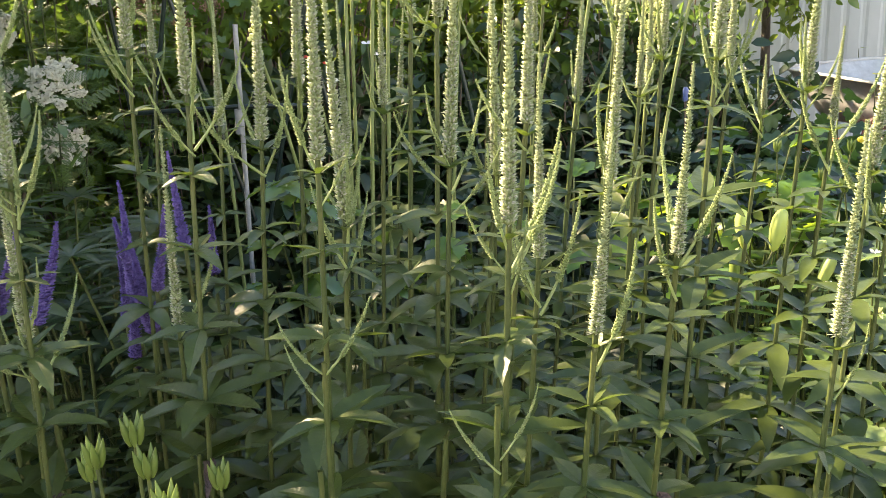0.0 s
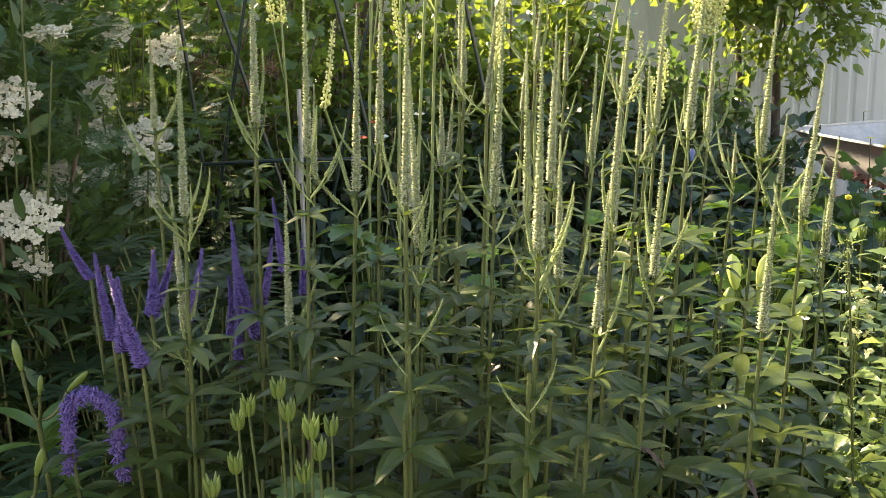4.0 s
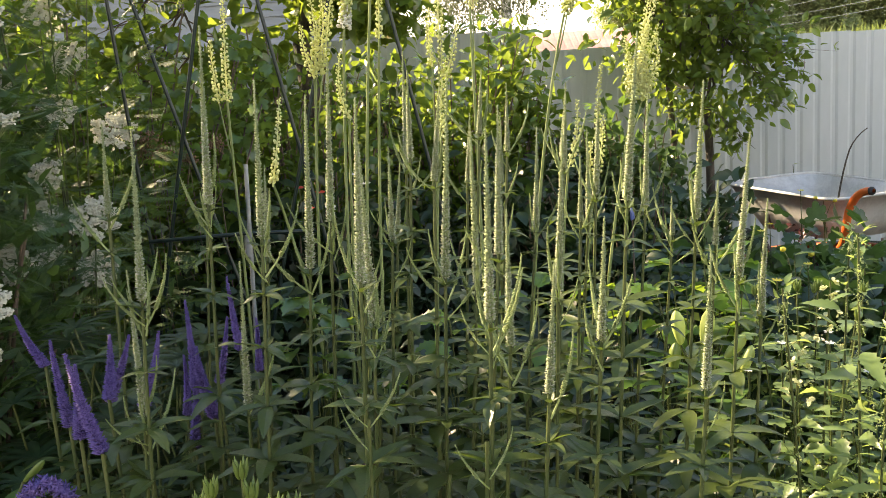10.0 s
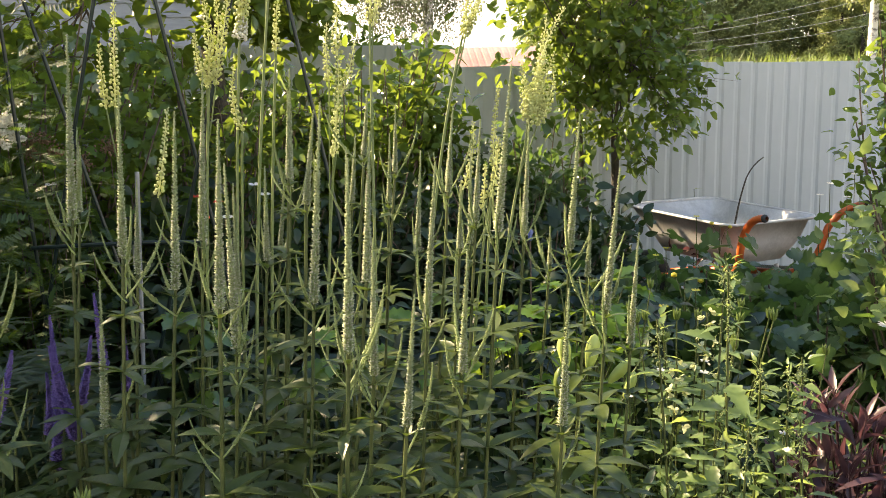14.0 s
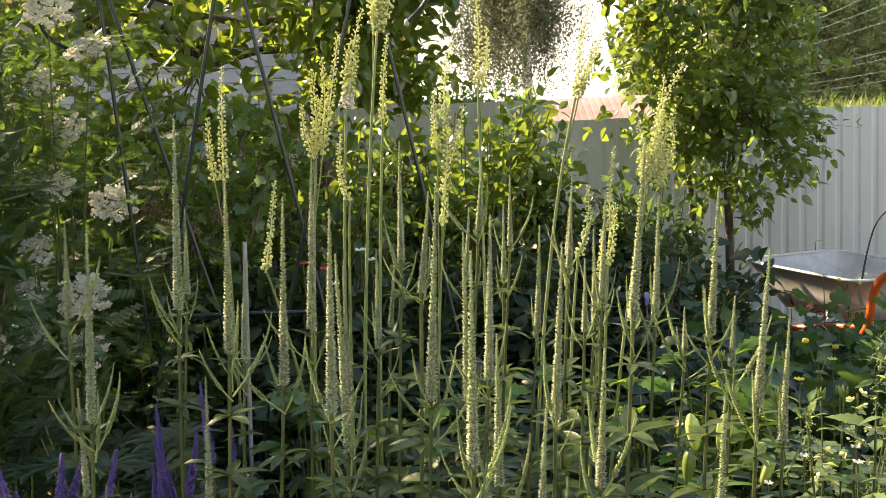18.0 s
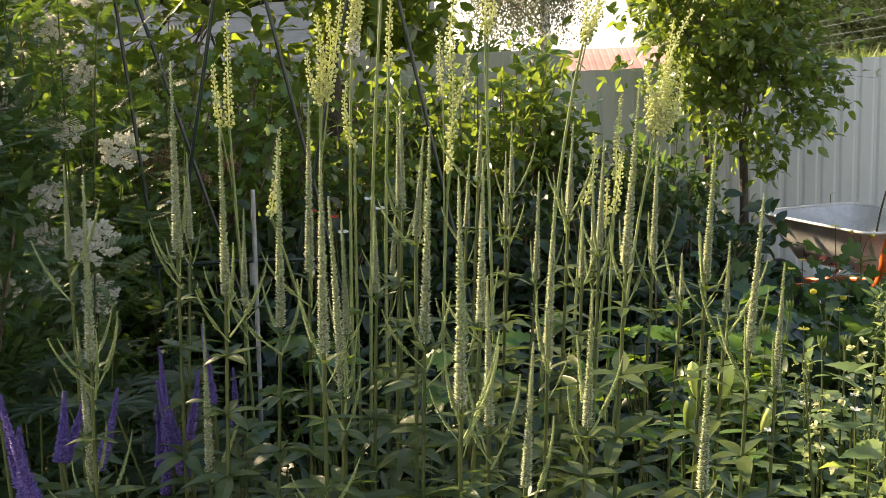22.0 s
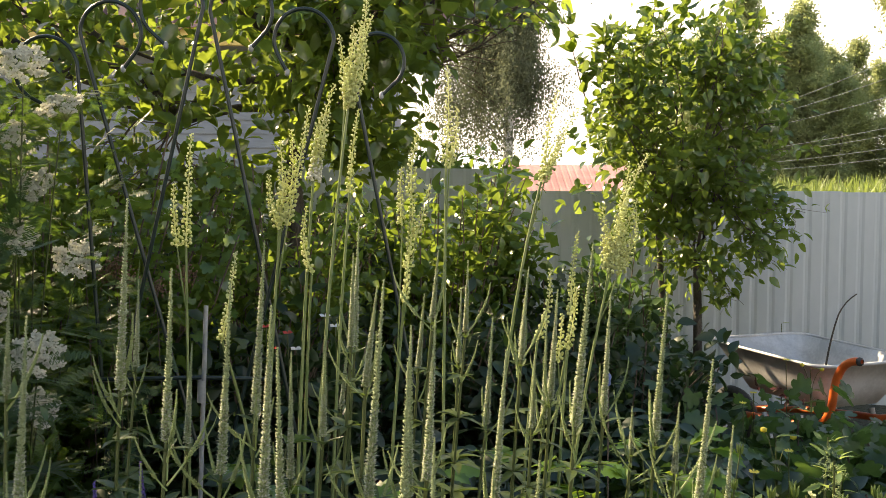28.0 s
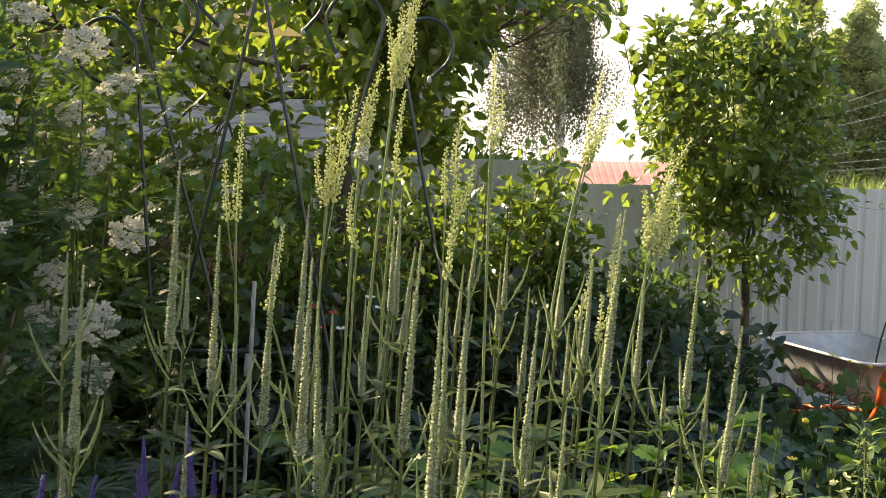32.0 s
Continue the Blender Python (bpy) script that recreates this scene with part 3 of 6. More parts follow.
def tufts(centre, radii, n, leaves, shell=0.5):
    """Leaf tufts through an egg-shaped volume, thicker to its outside."""
    d = unit(R.normal(0, 1, (n, 3))) * (shell + (1 - shell) * R.random((n, 1))) ** 0.8
    c = np.asarray(centre, float) + d * np.asarray(radii, float)
    p = np.repeat(c, leaves, axis=0) + R.normal(0, 0.055, (n * leaves, 3))
    w = np.repeat(d, leaves, axis=0) * 0.6 + R.normal(0, 0.5, (n * leaves, 3))
    return p, w


def limb(a, b, sag=0.12, n=7, wob=0.05):
    a, b = np.asarray(a, float), np.asarray(b, float)
    mid = (a + b) / 2 + R.normal(0, wob, 3) * np.linalg.norm(b - a) + UP * sag * np.linalg.norm(b - a)
    return bez(a, mid, b, n)


def leafy(points, dirs, tpl, size, mat, name, droop=0.15, spread=0.9):
    """Leaves at the points, turned out along the twig's way, faces mostly up."""
    n = len(points)
    D = unit(unit(dirs) + R.normal(0, spread, (n, 3)) - UP * droop)
    Nn = unit(UP + R.normal(0, 0.75, (n, 3)))
    V, F = strew(tpl, points, frames_for(D, Nn), size * R.uniform(0.6, 1.25, n))
    return data_of(name, V, F, mat)


# unseen wall, added to hold back sky light from behind the viewer
def make_blocker_wall():
    t = thing("wall_south", (0, -3.4, 0), "plain dark boarded wall added unseen behind the viewer to block sky light", "wall", kind="structure")
    for k in range(48):
        part("board", bm_mesh(box(0.245, 0.03, 3.3, 0.004), "board", M["oldwood"]) if k == 0 else bpy.data.meshes["board"], t, pose(-5.9 + k * 0.25, 0, 1.65))


make_blocker_wall()
APPLE = blade(1.0, 0.56, 4, 0.30, 0.30, 0.40)
SMALL = blade(1.0, 0.60, 2, 0.25, 0.20, 0.45)
SLIM = blade(1.0, 0.30, 3, 0.25, 0.25, 0.40)
CHIP = (np.array([[0, 0, 0], [-0.32, 0.5, 0.06], [0, 1, -0.05], [0.32, 0.5, 0.06]]), np.array([[0, 3, 2, 1]]))


def branchy(base, forks, tips, r0, twigs, twig_len, leaves, up=0.2):
    """Wood from a base over a fork to many tips, and the leaf points on the twigs: two soups and two arrays."""
    wood, thin = Soup(), Soup()
    trunk_top = np.asarray(forks[0], float)
    tr = limb(base, trunk_top, 0.02, 7, 0.04)
    wood.add(*tube(tr, np.linspace(r0, r0 * 0.72, 7), 9))
    pts, ways = [], []
    mains = []
    for k, tip in enumerate(tips[: max(6, len(tips) // 5)]):
        L = limb(forks[k % len(forks)], tip, 0.06, 12, 0.12)
        L[2:-1] += R.normal(0, 0.025, (9, 3))
        wood.add(*tube(L, np.linspace(r0 * 0.34, r0 * 0.07, 12), 7))
        mains.append(L)
    for tip in tips:
        near = min(mains, key=lambda q: np.min(np.linalg.norm(q[4:] - tip, axis=1)))
        src = near[int(R.integers(3, 8))]
        L = limb(src, tip, 0.08, 8, 0.14)
        wood.add(*tube(L, np.linspace(r0 * 0.13, r0 * 0.045, 8), 5))
        ln = np.linalg.norm(L[-1] - L[0])
        for k in range(twigs):
            t = R.uniform(0.28, 1.0)
            i = min(int(t * 7), 6)
            p = L[i] + (L[i + 1] - L[i]) * (t * 7 - i)
            d = unit(unit(L[i + 1] - L[i]) * 0.5 + R.normal(0, 0.75, 3) + UP * up)
            q = p + d * twig_len * R.uniform(0.5, 1.2)
            tw = bez(p, (p + q) / 2 + R.normal(0, 0.03, 3), q - UP * 0.03, 4)
            thin.add(*tube(tw, np.linspace(r0 * 0.06, r0 * 0.025, 4), 4))
            s = R.uniform(0.15, 1.0, leaves)
            pts.append(p + (q - p) * s[:, None] + R.normal(0, 0.018, (leaves, 3)))
            ways.append(np.tile(d, (leaves, 1)))
    return wood, thin, np.concatenate(pts), np.concatenate(ways)


def make_apple():
    t = thing("apple_tree", (0, 0, 0), "old apple tree with a dark trunk and dense sunlit green leaves", "tree")
    base, fork = (-0.52, 4.45, 0.15), (-0.60, 4.40, 1.75)
    forks = [fork, (-0.45, 4.35, 2.15), (-1.1, 4.35, 1.95)]
    tips = []
    for k in range(40):
        a = R.uniform(-math.pi, math.pi)
        rr = R.uniform(0.4, 1.0) ** 0.6
        x = -1.35 + 2.15 * rr * math.cos(a)
        y = 4.55 + 1.25 * rr * math.sin(a)
        z = R.uniform(2.35, 3.95) - 0.35 * max(0, x)
        tips.append((x, y, min(z, 2.7) if x > -0.35 else z))
    tips += [(-2.6, 4.0, 1.7), (-2.0, 3.9, 1.5), (-1.6, 4.0, 1.35), (-1.2, 3.8, 1.55), (-2.9, 4.3, 1.4), (-0.95, 4.0, 1.35), (-3.3, 4.6, 1.9)]
    w, th, p, d = branchy(base, forks, tips, 0.065, 15, 0.34, 5)
    for ctr, rad, cnt in (((-1.3, 4.5, 3.05), (2.0, 1.25, 1.0), 760), ((-0.25, 4.2, 2.85), (0.85, 0.8, 0.60), 480), ((-2.0, 4.0, 1.85), (1.1, 0.6, 0.7), 130), ((-1.0, 3.9, 2.30), (1.1, 0.6, 0.35), 380), ((-0.28, 4.4, 2.1), (0.36, 0.4, 0.42), 300), ((-0.95, 4.95, 3.35), (0.55, 0.5, 0.55), 220), ((-1.25, 3.95, 1.80), (1.05, 0.35, 0.28), 170)):
        a, b = tufts(ctr, rad, int(cnt * 0.46), 7)
        p, d = np.concatenate([p, a]), np.concatenate([d, b])
    part("trunk", w.mesh("trunk", M["bark"]), t)
    part("twigwork", th.mesh("twigwork", M["twig"]), t)
    # keep the window through which the house shows, and the clear sky beside the tree
    open_ = ((p[:, 2] < 2.30) & (p[:, 2] > 1.74) & (R.random(len(p)) < np.where(p[:, 0] < -1.0, 0.22, 0.06)) & (p[:, 0] < -0.6)) | ((p[:, 0] > 0.16) & (p[:, 2] < 2.42)) | ((p[:, 0] > -0.02) & (p[:, 2] > 2.82)) | ((p[:, 0] < -1.5) & (p[:, 2] > 3.0)) | ((p[:, 1] < 3.9) & (p[:, 2] > 2.9))
    part("crown", leafy(p[~open_], d[~open_], APPLE, 0.096, M["apple"], "crown"), t)
    # one long shoot that stands out against the sky
    L = bez((0.2, 4.3, 2.62), (0.65, 4.3, 2.62), (1.05, 4.3, 3.06), 12)
    part("shoot", Soup().add(*tube(L, np.linspace(0.012, 0.003, 12), 5)).mesh("shoot", M["twig"]), t)
    q = np.repeat(L[2:], 4, axis=0) + R.normal(0, 0.02, (40, 3))
    part("shoot_leaves", leafy(q, np.tile([0.6, -0.2, 0.2], (40, 1)), APPLE, 0.085, M["apple"], "shoot_leaves"), t)
    return rebase(t, -0.52, 4.45)


make_apple()


def make_young_tree():
    t = thing("young_apple_tree", (0, 0, 0), "young round-crowned fruit tree in full leaf before a grey fence", "tree")
    tips = []
    for k in range(30):
        a, e = R.uniform(-math.pi, math.pi), R.uniform(-0.5, 1.0)
        rr = 0.68 * R.uniform(0.55, 1.0)
        tips.append((1.51 + rr * math.cos(a) * (1 - 0.35 * max(0, e)), 5.15 + 0.45 * math.sin(a), 1.98 + 0.62 * e))
    tips += [(2.15, 5.1, 1.38), (2.05, 5.15, 1.30), (1.95, 5.0, 1.20), (2.22, 5.1, 1.50), (1.20, 5.1, 1.45), (1.86, 5.05, 0.98)]
    w, th, p, d = branchy((1.64, 5.2, 0.2), [(1.63, 5.2, 1.25), (1.60, 5.2, 1.55), (1.70, 5.15, 1.4)], tips, 0.030, 13, 0.22, 6, 0.35)
    a, b = tufts((1.49, 5.12, 2.08), (0.57, 0.48, 0.56), 250, 7)
    p, d = np.concatenate([p, a]), np.concatenate([d, b])
    a, b = tufts((1.70, 5.1, 1.42), (0.40, 0.32, 0.36), 105, 7)
    p, d = np.concatenate([p, a]), np.concatenate([d, b])
    a, b = tufts((1.34, 5.1, 1.60), (0.36, 0.32, 0.30), 62, 7)
    p, d = np.concatenate([p, a]), np.concatenate([d, b])
    part("trunk", w.mesh("trunk", M["bark"]), t)
    second = limb((1.52, 5.25, 0.2), (1.36, 5.15, 1.75), 0.0, 8, 0.03)
    part("second_trunk", Soup().add(*tube(second, np.linspace(0.026, 0.012, 8), 7)).mesh("second_trunk", M["bark"]), t)
    part("twigwork", th.mesh("twigwork", M["twig"]), t)
    part("crown", leafy(p, d, APPLE, 0.068, M["young"], "crown", 0.15), t)
    stub = np.concatenate([bez((1.615, 5.12, 1.42), (1.57, 5.07, 1.36), (1.50, 5.05, 1.352), 6), bez((1.50, 5.05, 1.352), (1.42, 5.05, 1.345), (1.388, 5.05, 1.411), 6)[1:]])
    part("bare_branch", Soup().add(*tube(stub, np.linspace(0.010, 0.006, len(stub)), 6)).mesh("bare_branch", M["oldstraw"]), t, None, "pale barkless curved branch")
    sl, sd = [], []
    for x, y, z0, z1, lean in ((1.30, 5.1, 2.45, 2.80, 0.04), (1.48, 5.1, 2.5, 2.72, 0.02), (0.98, 5.15, 2.1, 2.56, -0.08), (1.75, 5.2, 2.4, 2.66, 0.05), (1.12, 5.1, 2.3, 2.52, -0.05)):
        L = bez((x, y, z0), (x + lean, y, (z0 + z1) / 2), (x + lean * 1.5, y, z1), 7)
        part("shoot", Soup().add(*tube(L, np.linspace(0.005, 0.002, 7), 5)).mesh("shoot", M["twig"]), t)
        sl.append(np.repeat(L, 3, axis=0))
        sd.append(np.column_stack([R.normal(0, 1, 21), R.normal(0, 1, 21), np.full(21, 0.6)]))
    part("shoot_leaves", leafy(np.concatenate(sl), np.concatenate(sd), APPLE, 0.09, M["young"], "shoot_leaves", -0.1, 0.3), t)
    return rebase(t, 1.62, 5.2)


make_young_tree()


def make_bush(name, label, centre, size, stems, leaves, tpl, leaf, mat, category="shrub", hole=None):
    """A bush: stems that spread from the ground, and leaves along their twigs."""
    cx, cy = centre
    g = float(ground_z(cx, cy))
    t = thing(name, (0, 0, 0), label, category)
    wood, pts, ways = Soup(), [], []
    for k in range(stems):
        a, rr = R.uniform(-math.pi, math.pi), R.uniform(0.15, 1.0) ** 0.5
        tip = np.array([cx + size[0] * rr * math.cos(a), cy + size[1] * rr * math.sin(a), g + size[2] * R.uniform(0.35, 1.0) * (1 - 0.3 * rr)])
        L = limb((cx + size[0] * 0.25 * math.cos(a), cy + size[1] * 0.25 * math.sin(a), g), tip, 0.08, 7, 0.05)
        wood.add(*tube(L, np.linspace(0.008, 0.003, 7), 5))
        s = R.uniform(0.2, 1.0, leaves) ** 0.8
        i = np.minimum((s * 6).astype(int), 5)
        p = L[i] + (L[i + 1] - L[i]) * (s * 6 - i)[:, None] + R.normal(0, 0.07, (leaves, 3))
        pts.append(p)
        ways.append(unit(p - L[i] + 1e-4) + unit(L[-1] - L[0]) * 0.4)
    pts, ways = np.concatenate(pts), np.concatenate(ways)
    keep = pts[:, 2] > g + 0.02
    if hole is not None:
        keep &= ~hole(pts)
    part("stem_frame", wood.mesh("stem_frame", M["twig"]), t)
    part("foliage", leafy(pts[keep], ways[keep], tpl, leaf, mat, "foliage", 0.3, 0.7), t)
    return rebase(t, cx, cy)


CURRANT = lobed(1.0, 0.95, 5, 0.24)
LOBED = lobed(1.0, 1.05, 5, 0.28)
make_bush("lilac_bush", "leafy green bush standing before the taller fence", (0.12, 4.85), (0.56, 0.40, 2.02), 105, 58, APPLE, 0.080, M["bush"])
make_bush("hazel_bush", "dark leafy bush before the apple trunk", (-0.62, 4.02), (0.46, 0.35, 1.95), 90, 60, APPLE, 0.062, M["bush"])
# bushes in the dark leaf have their shade darkened into the colour
make_bush("hazel_bush", "dense bush in shade-darkened green behind the flower bed", (-0.15, 4.0), (0.75, 0.45, 1.30), 80, 62, APPLE, 0.066, M["dark"])
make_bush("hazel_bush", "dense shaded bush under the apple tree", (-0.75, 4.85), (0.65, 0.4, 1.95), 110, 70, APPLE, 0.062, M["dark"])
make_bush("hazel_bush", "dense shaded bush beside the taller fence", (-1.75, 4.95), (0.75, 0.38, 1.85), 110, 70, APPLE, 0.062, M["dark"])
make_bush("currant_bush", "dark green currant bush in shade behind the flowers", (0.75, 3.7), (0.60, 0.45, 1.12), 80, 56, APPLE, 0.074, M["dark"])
make_bush("currant_bush", "low currant bush at the foot of a young tree", (1.10, 4.92), (0.34, 0.30, 1.32), 80, 50, APPLE, 0.072, M["currant"])
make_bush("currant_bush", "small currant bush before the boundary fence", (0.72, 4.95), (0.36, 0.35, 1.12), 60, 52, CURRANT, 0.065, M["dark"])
make_bush("berry_bush", "sunlit yellow-green berry bush behind a hooked plant support", (-1.35, 3.45), (0.80, 0.45, 2.12), 130, 74, CURRANT, 0.060, M["bush"])
make_bush("berry_bush", "leafy berry bush in shade-darkened green under the apple tree", (-0.60, 3.35), (0.50, 0.35, 1.28), 80, 56, APPLE, 0.074, M["dark"])
make_bush("berry_bush", "tall berry bush at the edge of the garden", (-2.35, 3.2), (0.7, 0.6, 1.9), 80, 56, CURRANT, 0.060, M["bush"])
make_bush("blackcurrant_bush", "broad blackcurrant bush with large lobed leaves beside a wheelbarrow", (1.80, 2.85), (0.64, 0.42, 0.95), 140, 46, LOBED, 0.078, M["currant"])
make_bush("blackcurrant_bush", "low blackcurrant bush with lobed leaves before the wheelbarrow", (1.20, 3.10), (0.44, 0.38, 0.86), 110, 42, LOBED, 0.072, M["currant"])
make_bush("blackcurrant_bush", "dense blackcurrant bush with large lobed leaves at the bed's edge", (1.50, 2.38), (0.44, 0.34, 0.98), 110, 44, LOBED, 0.076, M["currant"])
make_bush("rose_bush", "tall sunlit bush with light green leaves at the garden's edge", (1.74, 2.12), (0.30, 0.30, 1.60), 70, 52, APPLE, 0.050, M["nettle"])
make_bush("plum_sapling", "leafy plum sapling beside the fence at the garden's edge", (2.86, 3.9), (0.42, 0.35, 2.2), 60, 56, APPLE, 0.055, M["bush"], "tree", lambda q: q[:, 2] < 0.75)


make_bush("roadside_bush", "leafy roadside bush rising behind the taller fence", (0.55, 9.5), (0.55, 0.5, 1.95), 70, 60, APPLE, 0.10, M["bush"])
make_bush("roadside_bush", "broad roadside bush beyond the boundary fence", (-0.1, 10.5), (0.6, 0.6, 2.2), 70, 60, APPLE, 0.10, M["bush"])


# ---------------------------------------------------------------- birches, wood, meadow, wires
def make_birch(loc, height, low, spread, n, label, trunk_r, per=200, jit=0.08, mat="birch", leaf=0.056):
    x, y = loc
    g = float(ground_z(x, y))
    t = thing("birch_tree", (x, y, g), label, "tree")
    tr = bez((0, 0, 0), (0.15, 0, height * 0.5), (-0.1, 0, height), 12)
    part("trunk", Soup().add(*tube(tr, np.linspace(trunk_r, trunk_r * 0.2, 12), 10)).mesh("trunk", M["birchbark"]), t)
    wood, P, D = Soup(), [], []
    for k in range(n):
        z = height * R.uniform(0.26, 0.98)
        a = R.uniform(-math.pi, math.pi)
        out = spread * R.uniform(0.25, 1.0) * (1.15 - z / height * 0.6)
        tip = np.array([out * math.cos(a), out * math.sin(a), z + 0.3])
        L = bez((0, 0, z - 0.8), tip * [0.6, 0.6, 1], tip, 6)
        wood.add(*tube(L, np.linspace(0.022, 0.006, 6), 5))
        for j in range(20):
            s = L[3 + int(R.integers(3))] + R.normal(0, 0.17, 3)
            drop = min(R.uniform(0.4, 1.0) * (0.9 + 1.6 * k / n), max(0.4, s[2] - low))
            m = int(drop * per)
            q = np.linspace(0, 1, m)[:, None] * np.array([R.normal(0, 0.2), R.normal(0, 0.2), -drop]) + s
            P.append(q + R.normal(0, jit, (m, 3)))
            D.append(np.tile([0, 0, -1.0], (m, 1)))
    P, D = np.concatenate(P), np.concatenate(D)
    part("limb_frame", wood.mesh("limb_frame", M["twig"]), t)
    part("crown", leafy(P, D, CHIP, leaf, M[mat], "crown", 0.5, 0.9), t)
    return t


make_birch((2.0, 22.0), 9.5, 0.6, 1.75, 92, "weeping birch with fine greyish green hanging foliage", 0.14, 66, 0.085, "birch", 0.062)
make_birch((14.1, 24.0), 12.5, 2.2, 2.75, 60, "tall weeping birch with a white trunk beyond the fence", 0.13, 110, 0.06, "birchsun", 0.085)


def make_wood_tree(height, width, n, seed):
    r = np.random.default_rng(seed)
    t = thing("forest_tree", (0, -200, 0), "tall mixed woodland tree at the edge of a far wood", "tree", "wood beyond the meadow")
    tr = bez((0, 0, -0.5), (0.2, 0, height * 0.5), (0, 0, height * 0.95), 6)
    part("trunk", Soup().add(*tube(tr, np.linspace(0.22, 0.04, 6), 7)).mesh("trunk", M["birchbark"] if seed % 2 else M["bark"]), t)
    c = []
    for k in range(96):
        z = height * (1.0 - 0.90 * r.uniform(0, 1) ** 0.9)
        w = width * (0.10 + 1.0 * math.sin(min(1.0, (1.04 - z / height) * 1.5) * math.pi * 0.5)) * r.uniform(0.25, 1.0)
        a = r.uniform(-math.pi, math.pi)
        ctr = np.array([w * math.cos(a), w * math.sin(a), z])
        c.append(ctr + r.normal(0, 1, (n, 3)) * np.array([0.6, 0.6, 0.55]) * width * 0.26)
    P = np.concatenate(c)
    D = unit(r.normal(0, 1, (len(P), 3)))
    V, F = strew(CHIP, P, frames_for(D, UP + r.normal(0, 0.7, (len(P), 3))), r.uniform(0.17, 0.33, len(P)))
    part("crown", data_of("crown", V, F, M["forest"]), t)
    return t


wood_kinds = [make_wood_tree(h, w, 230, s) for h, w, s in ((13.5, 2.6, 3), (15.5, 2.2, 4), (12.0, 3.0, 5), (16.5, 2.4, 8))]
spots = []
for k in range(76):
    x = 17.5 + k * 0.72 + R.uniform(-0.8, 0.8)
    y = R.uniform(66, 86) - max(0, x - 30) * 0.35
    spots.append((x, y, R.uniform(0.72, 0.92), R.uniform(0, 360), int(R.integers(4))))
for x, y, s, a, k in spots:
    ob = copy_thing(wood_kinds[k], pose(x, y, float(ground_z(x, y)), 0, 0, a))
    ob.scale = (s, s, s)
for ob in wood_kinds:
    ob.matrix_basis = pose(52 + 3 * wood_kinds.index(ob), 60, 1.5)


def make_meadow():
    n = 22000
    x, y = R.uniform(-8, 42, n), R.uniform(9, 46, n)
    keep = ~((x > 0.8) & (x < 4.0) & (y > 13) & (y < 17)) & ~((x < 0.2) & (y < 15))
    x, y = x[keep], y[keep]
    z = ground_z(x, y)
    tpl = blade(1.0, 0.045, 3, 0.2, 0.35, 0.3)
    D = unit(np.column_stack([R.normal(0, 0.25, len(x)), R.normal(0, 0.25, len(x)), np.ones(len(x))]))
    V, F = strew(tpl, np.column_stack([x, y, z]), frames_for(D, R.normal(0, 1, (len(x), 3))), R.uniform(0.5, 1.15, len(x)))
    tagged(part("meadow_grass", data_of("meadow_grass", V, F, M["grass"])), "tall sunlit yellow-green meadow grass behind the fence", "grass", kind="stuff")


make_meadow()


def make_wires():
    t = thing("power_line", (0, 0, 0), "thin grey overhead power lines crossing before a wood", "cable")
    for za, zb in ((5.6, 8.06), (5.2, 7.2), (4.7, 6.3), (3.74, 4.85), (3.5, 4.5), (3.1, 3.9), (2.77, 3.44)):
        x = np.linspace(11.5, 32, 20)
        L = np.column_stack([x, np.full(20, 40.0), za + (zb - za) / 5.9 * (x - 15.5) + 0.006 * (x - 15.5) * (x - 21.4)])
        part("wire", Soup().add(*tube(L, 0.013, 5)).mesh("wire", M["wire"]), t)


make_wires()


def make_mast():
    g = float(ground_z(28.0, 92.0))
    t = thing("radio_mast", (31.8, 92.0, g), "slender pale lattice mast standing beyond the far wood", "mast")
    h, feet = 17.2 - g, []
    for k in range(3):
        a = k * 2.094
        feet.append(np.array([math.cos(a) * 0.55, math.sin(a) * 0.55, 0.0]))
        part("leg", Soup().add(*tube([feet[k], feet[k] * 0.35 + UP * h], 0.05, 5)).mesh("leg", M["steel"]), t)
    for k in range(12):
        z0, z1 = k / 12, (k + 1) / 12
        p = feet[k % 3] * (1 - 0.65 * z0) + UP * h * z0
        q = feet[(k + 1) % 3] * (1 - 0.65 * z1) + UP * h * z1
        part("brace", Soup().add(*tube([p, q], 0.03, 4)).mesh("brace", M["steel"]), t)
    part("aerial", Soup().add(*tube([(0, 0, h), (0, 0, h + 1.4)], 0.03, 5)).mesh("aerial", M["steel"]), t)


make_mast()


# ---------------------------------------------------------------- wheelbarrow
def rounded_loop(lx, ly, r, z, n=6):
    """A rounded rectangle of half lengths lx, ly at height z."""
    out = []
    for cx, cy, a0 in ((lx - r, ly - r, 0), (-lx + r, ly - r, 90), (-lx + r, -ly + r, 180), (lx - r, -ly + r, 270)):
        for k in range(n):
            a = radians(a0 + 90 * k / (n - 1))
            out.append((cx + r * math.cos(a), cy + r * math.sin(a), z))
    return np.array(out)


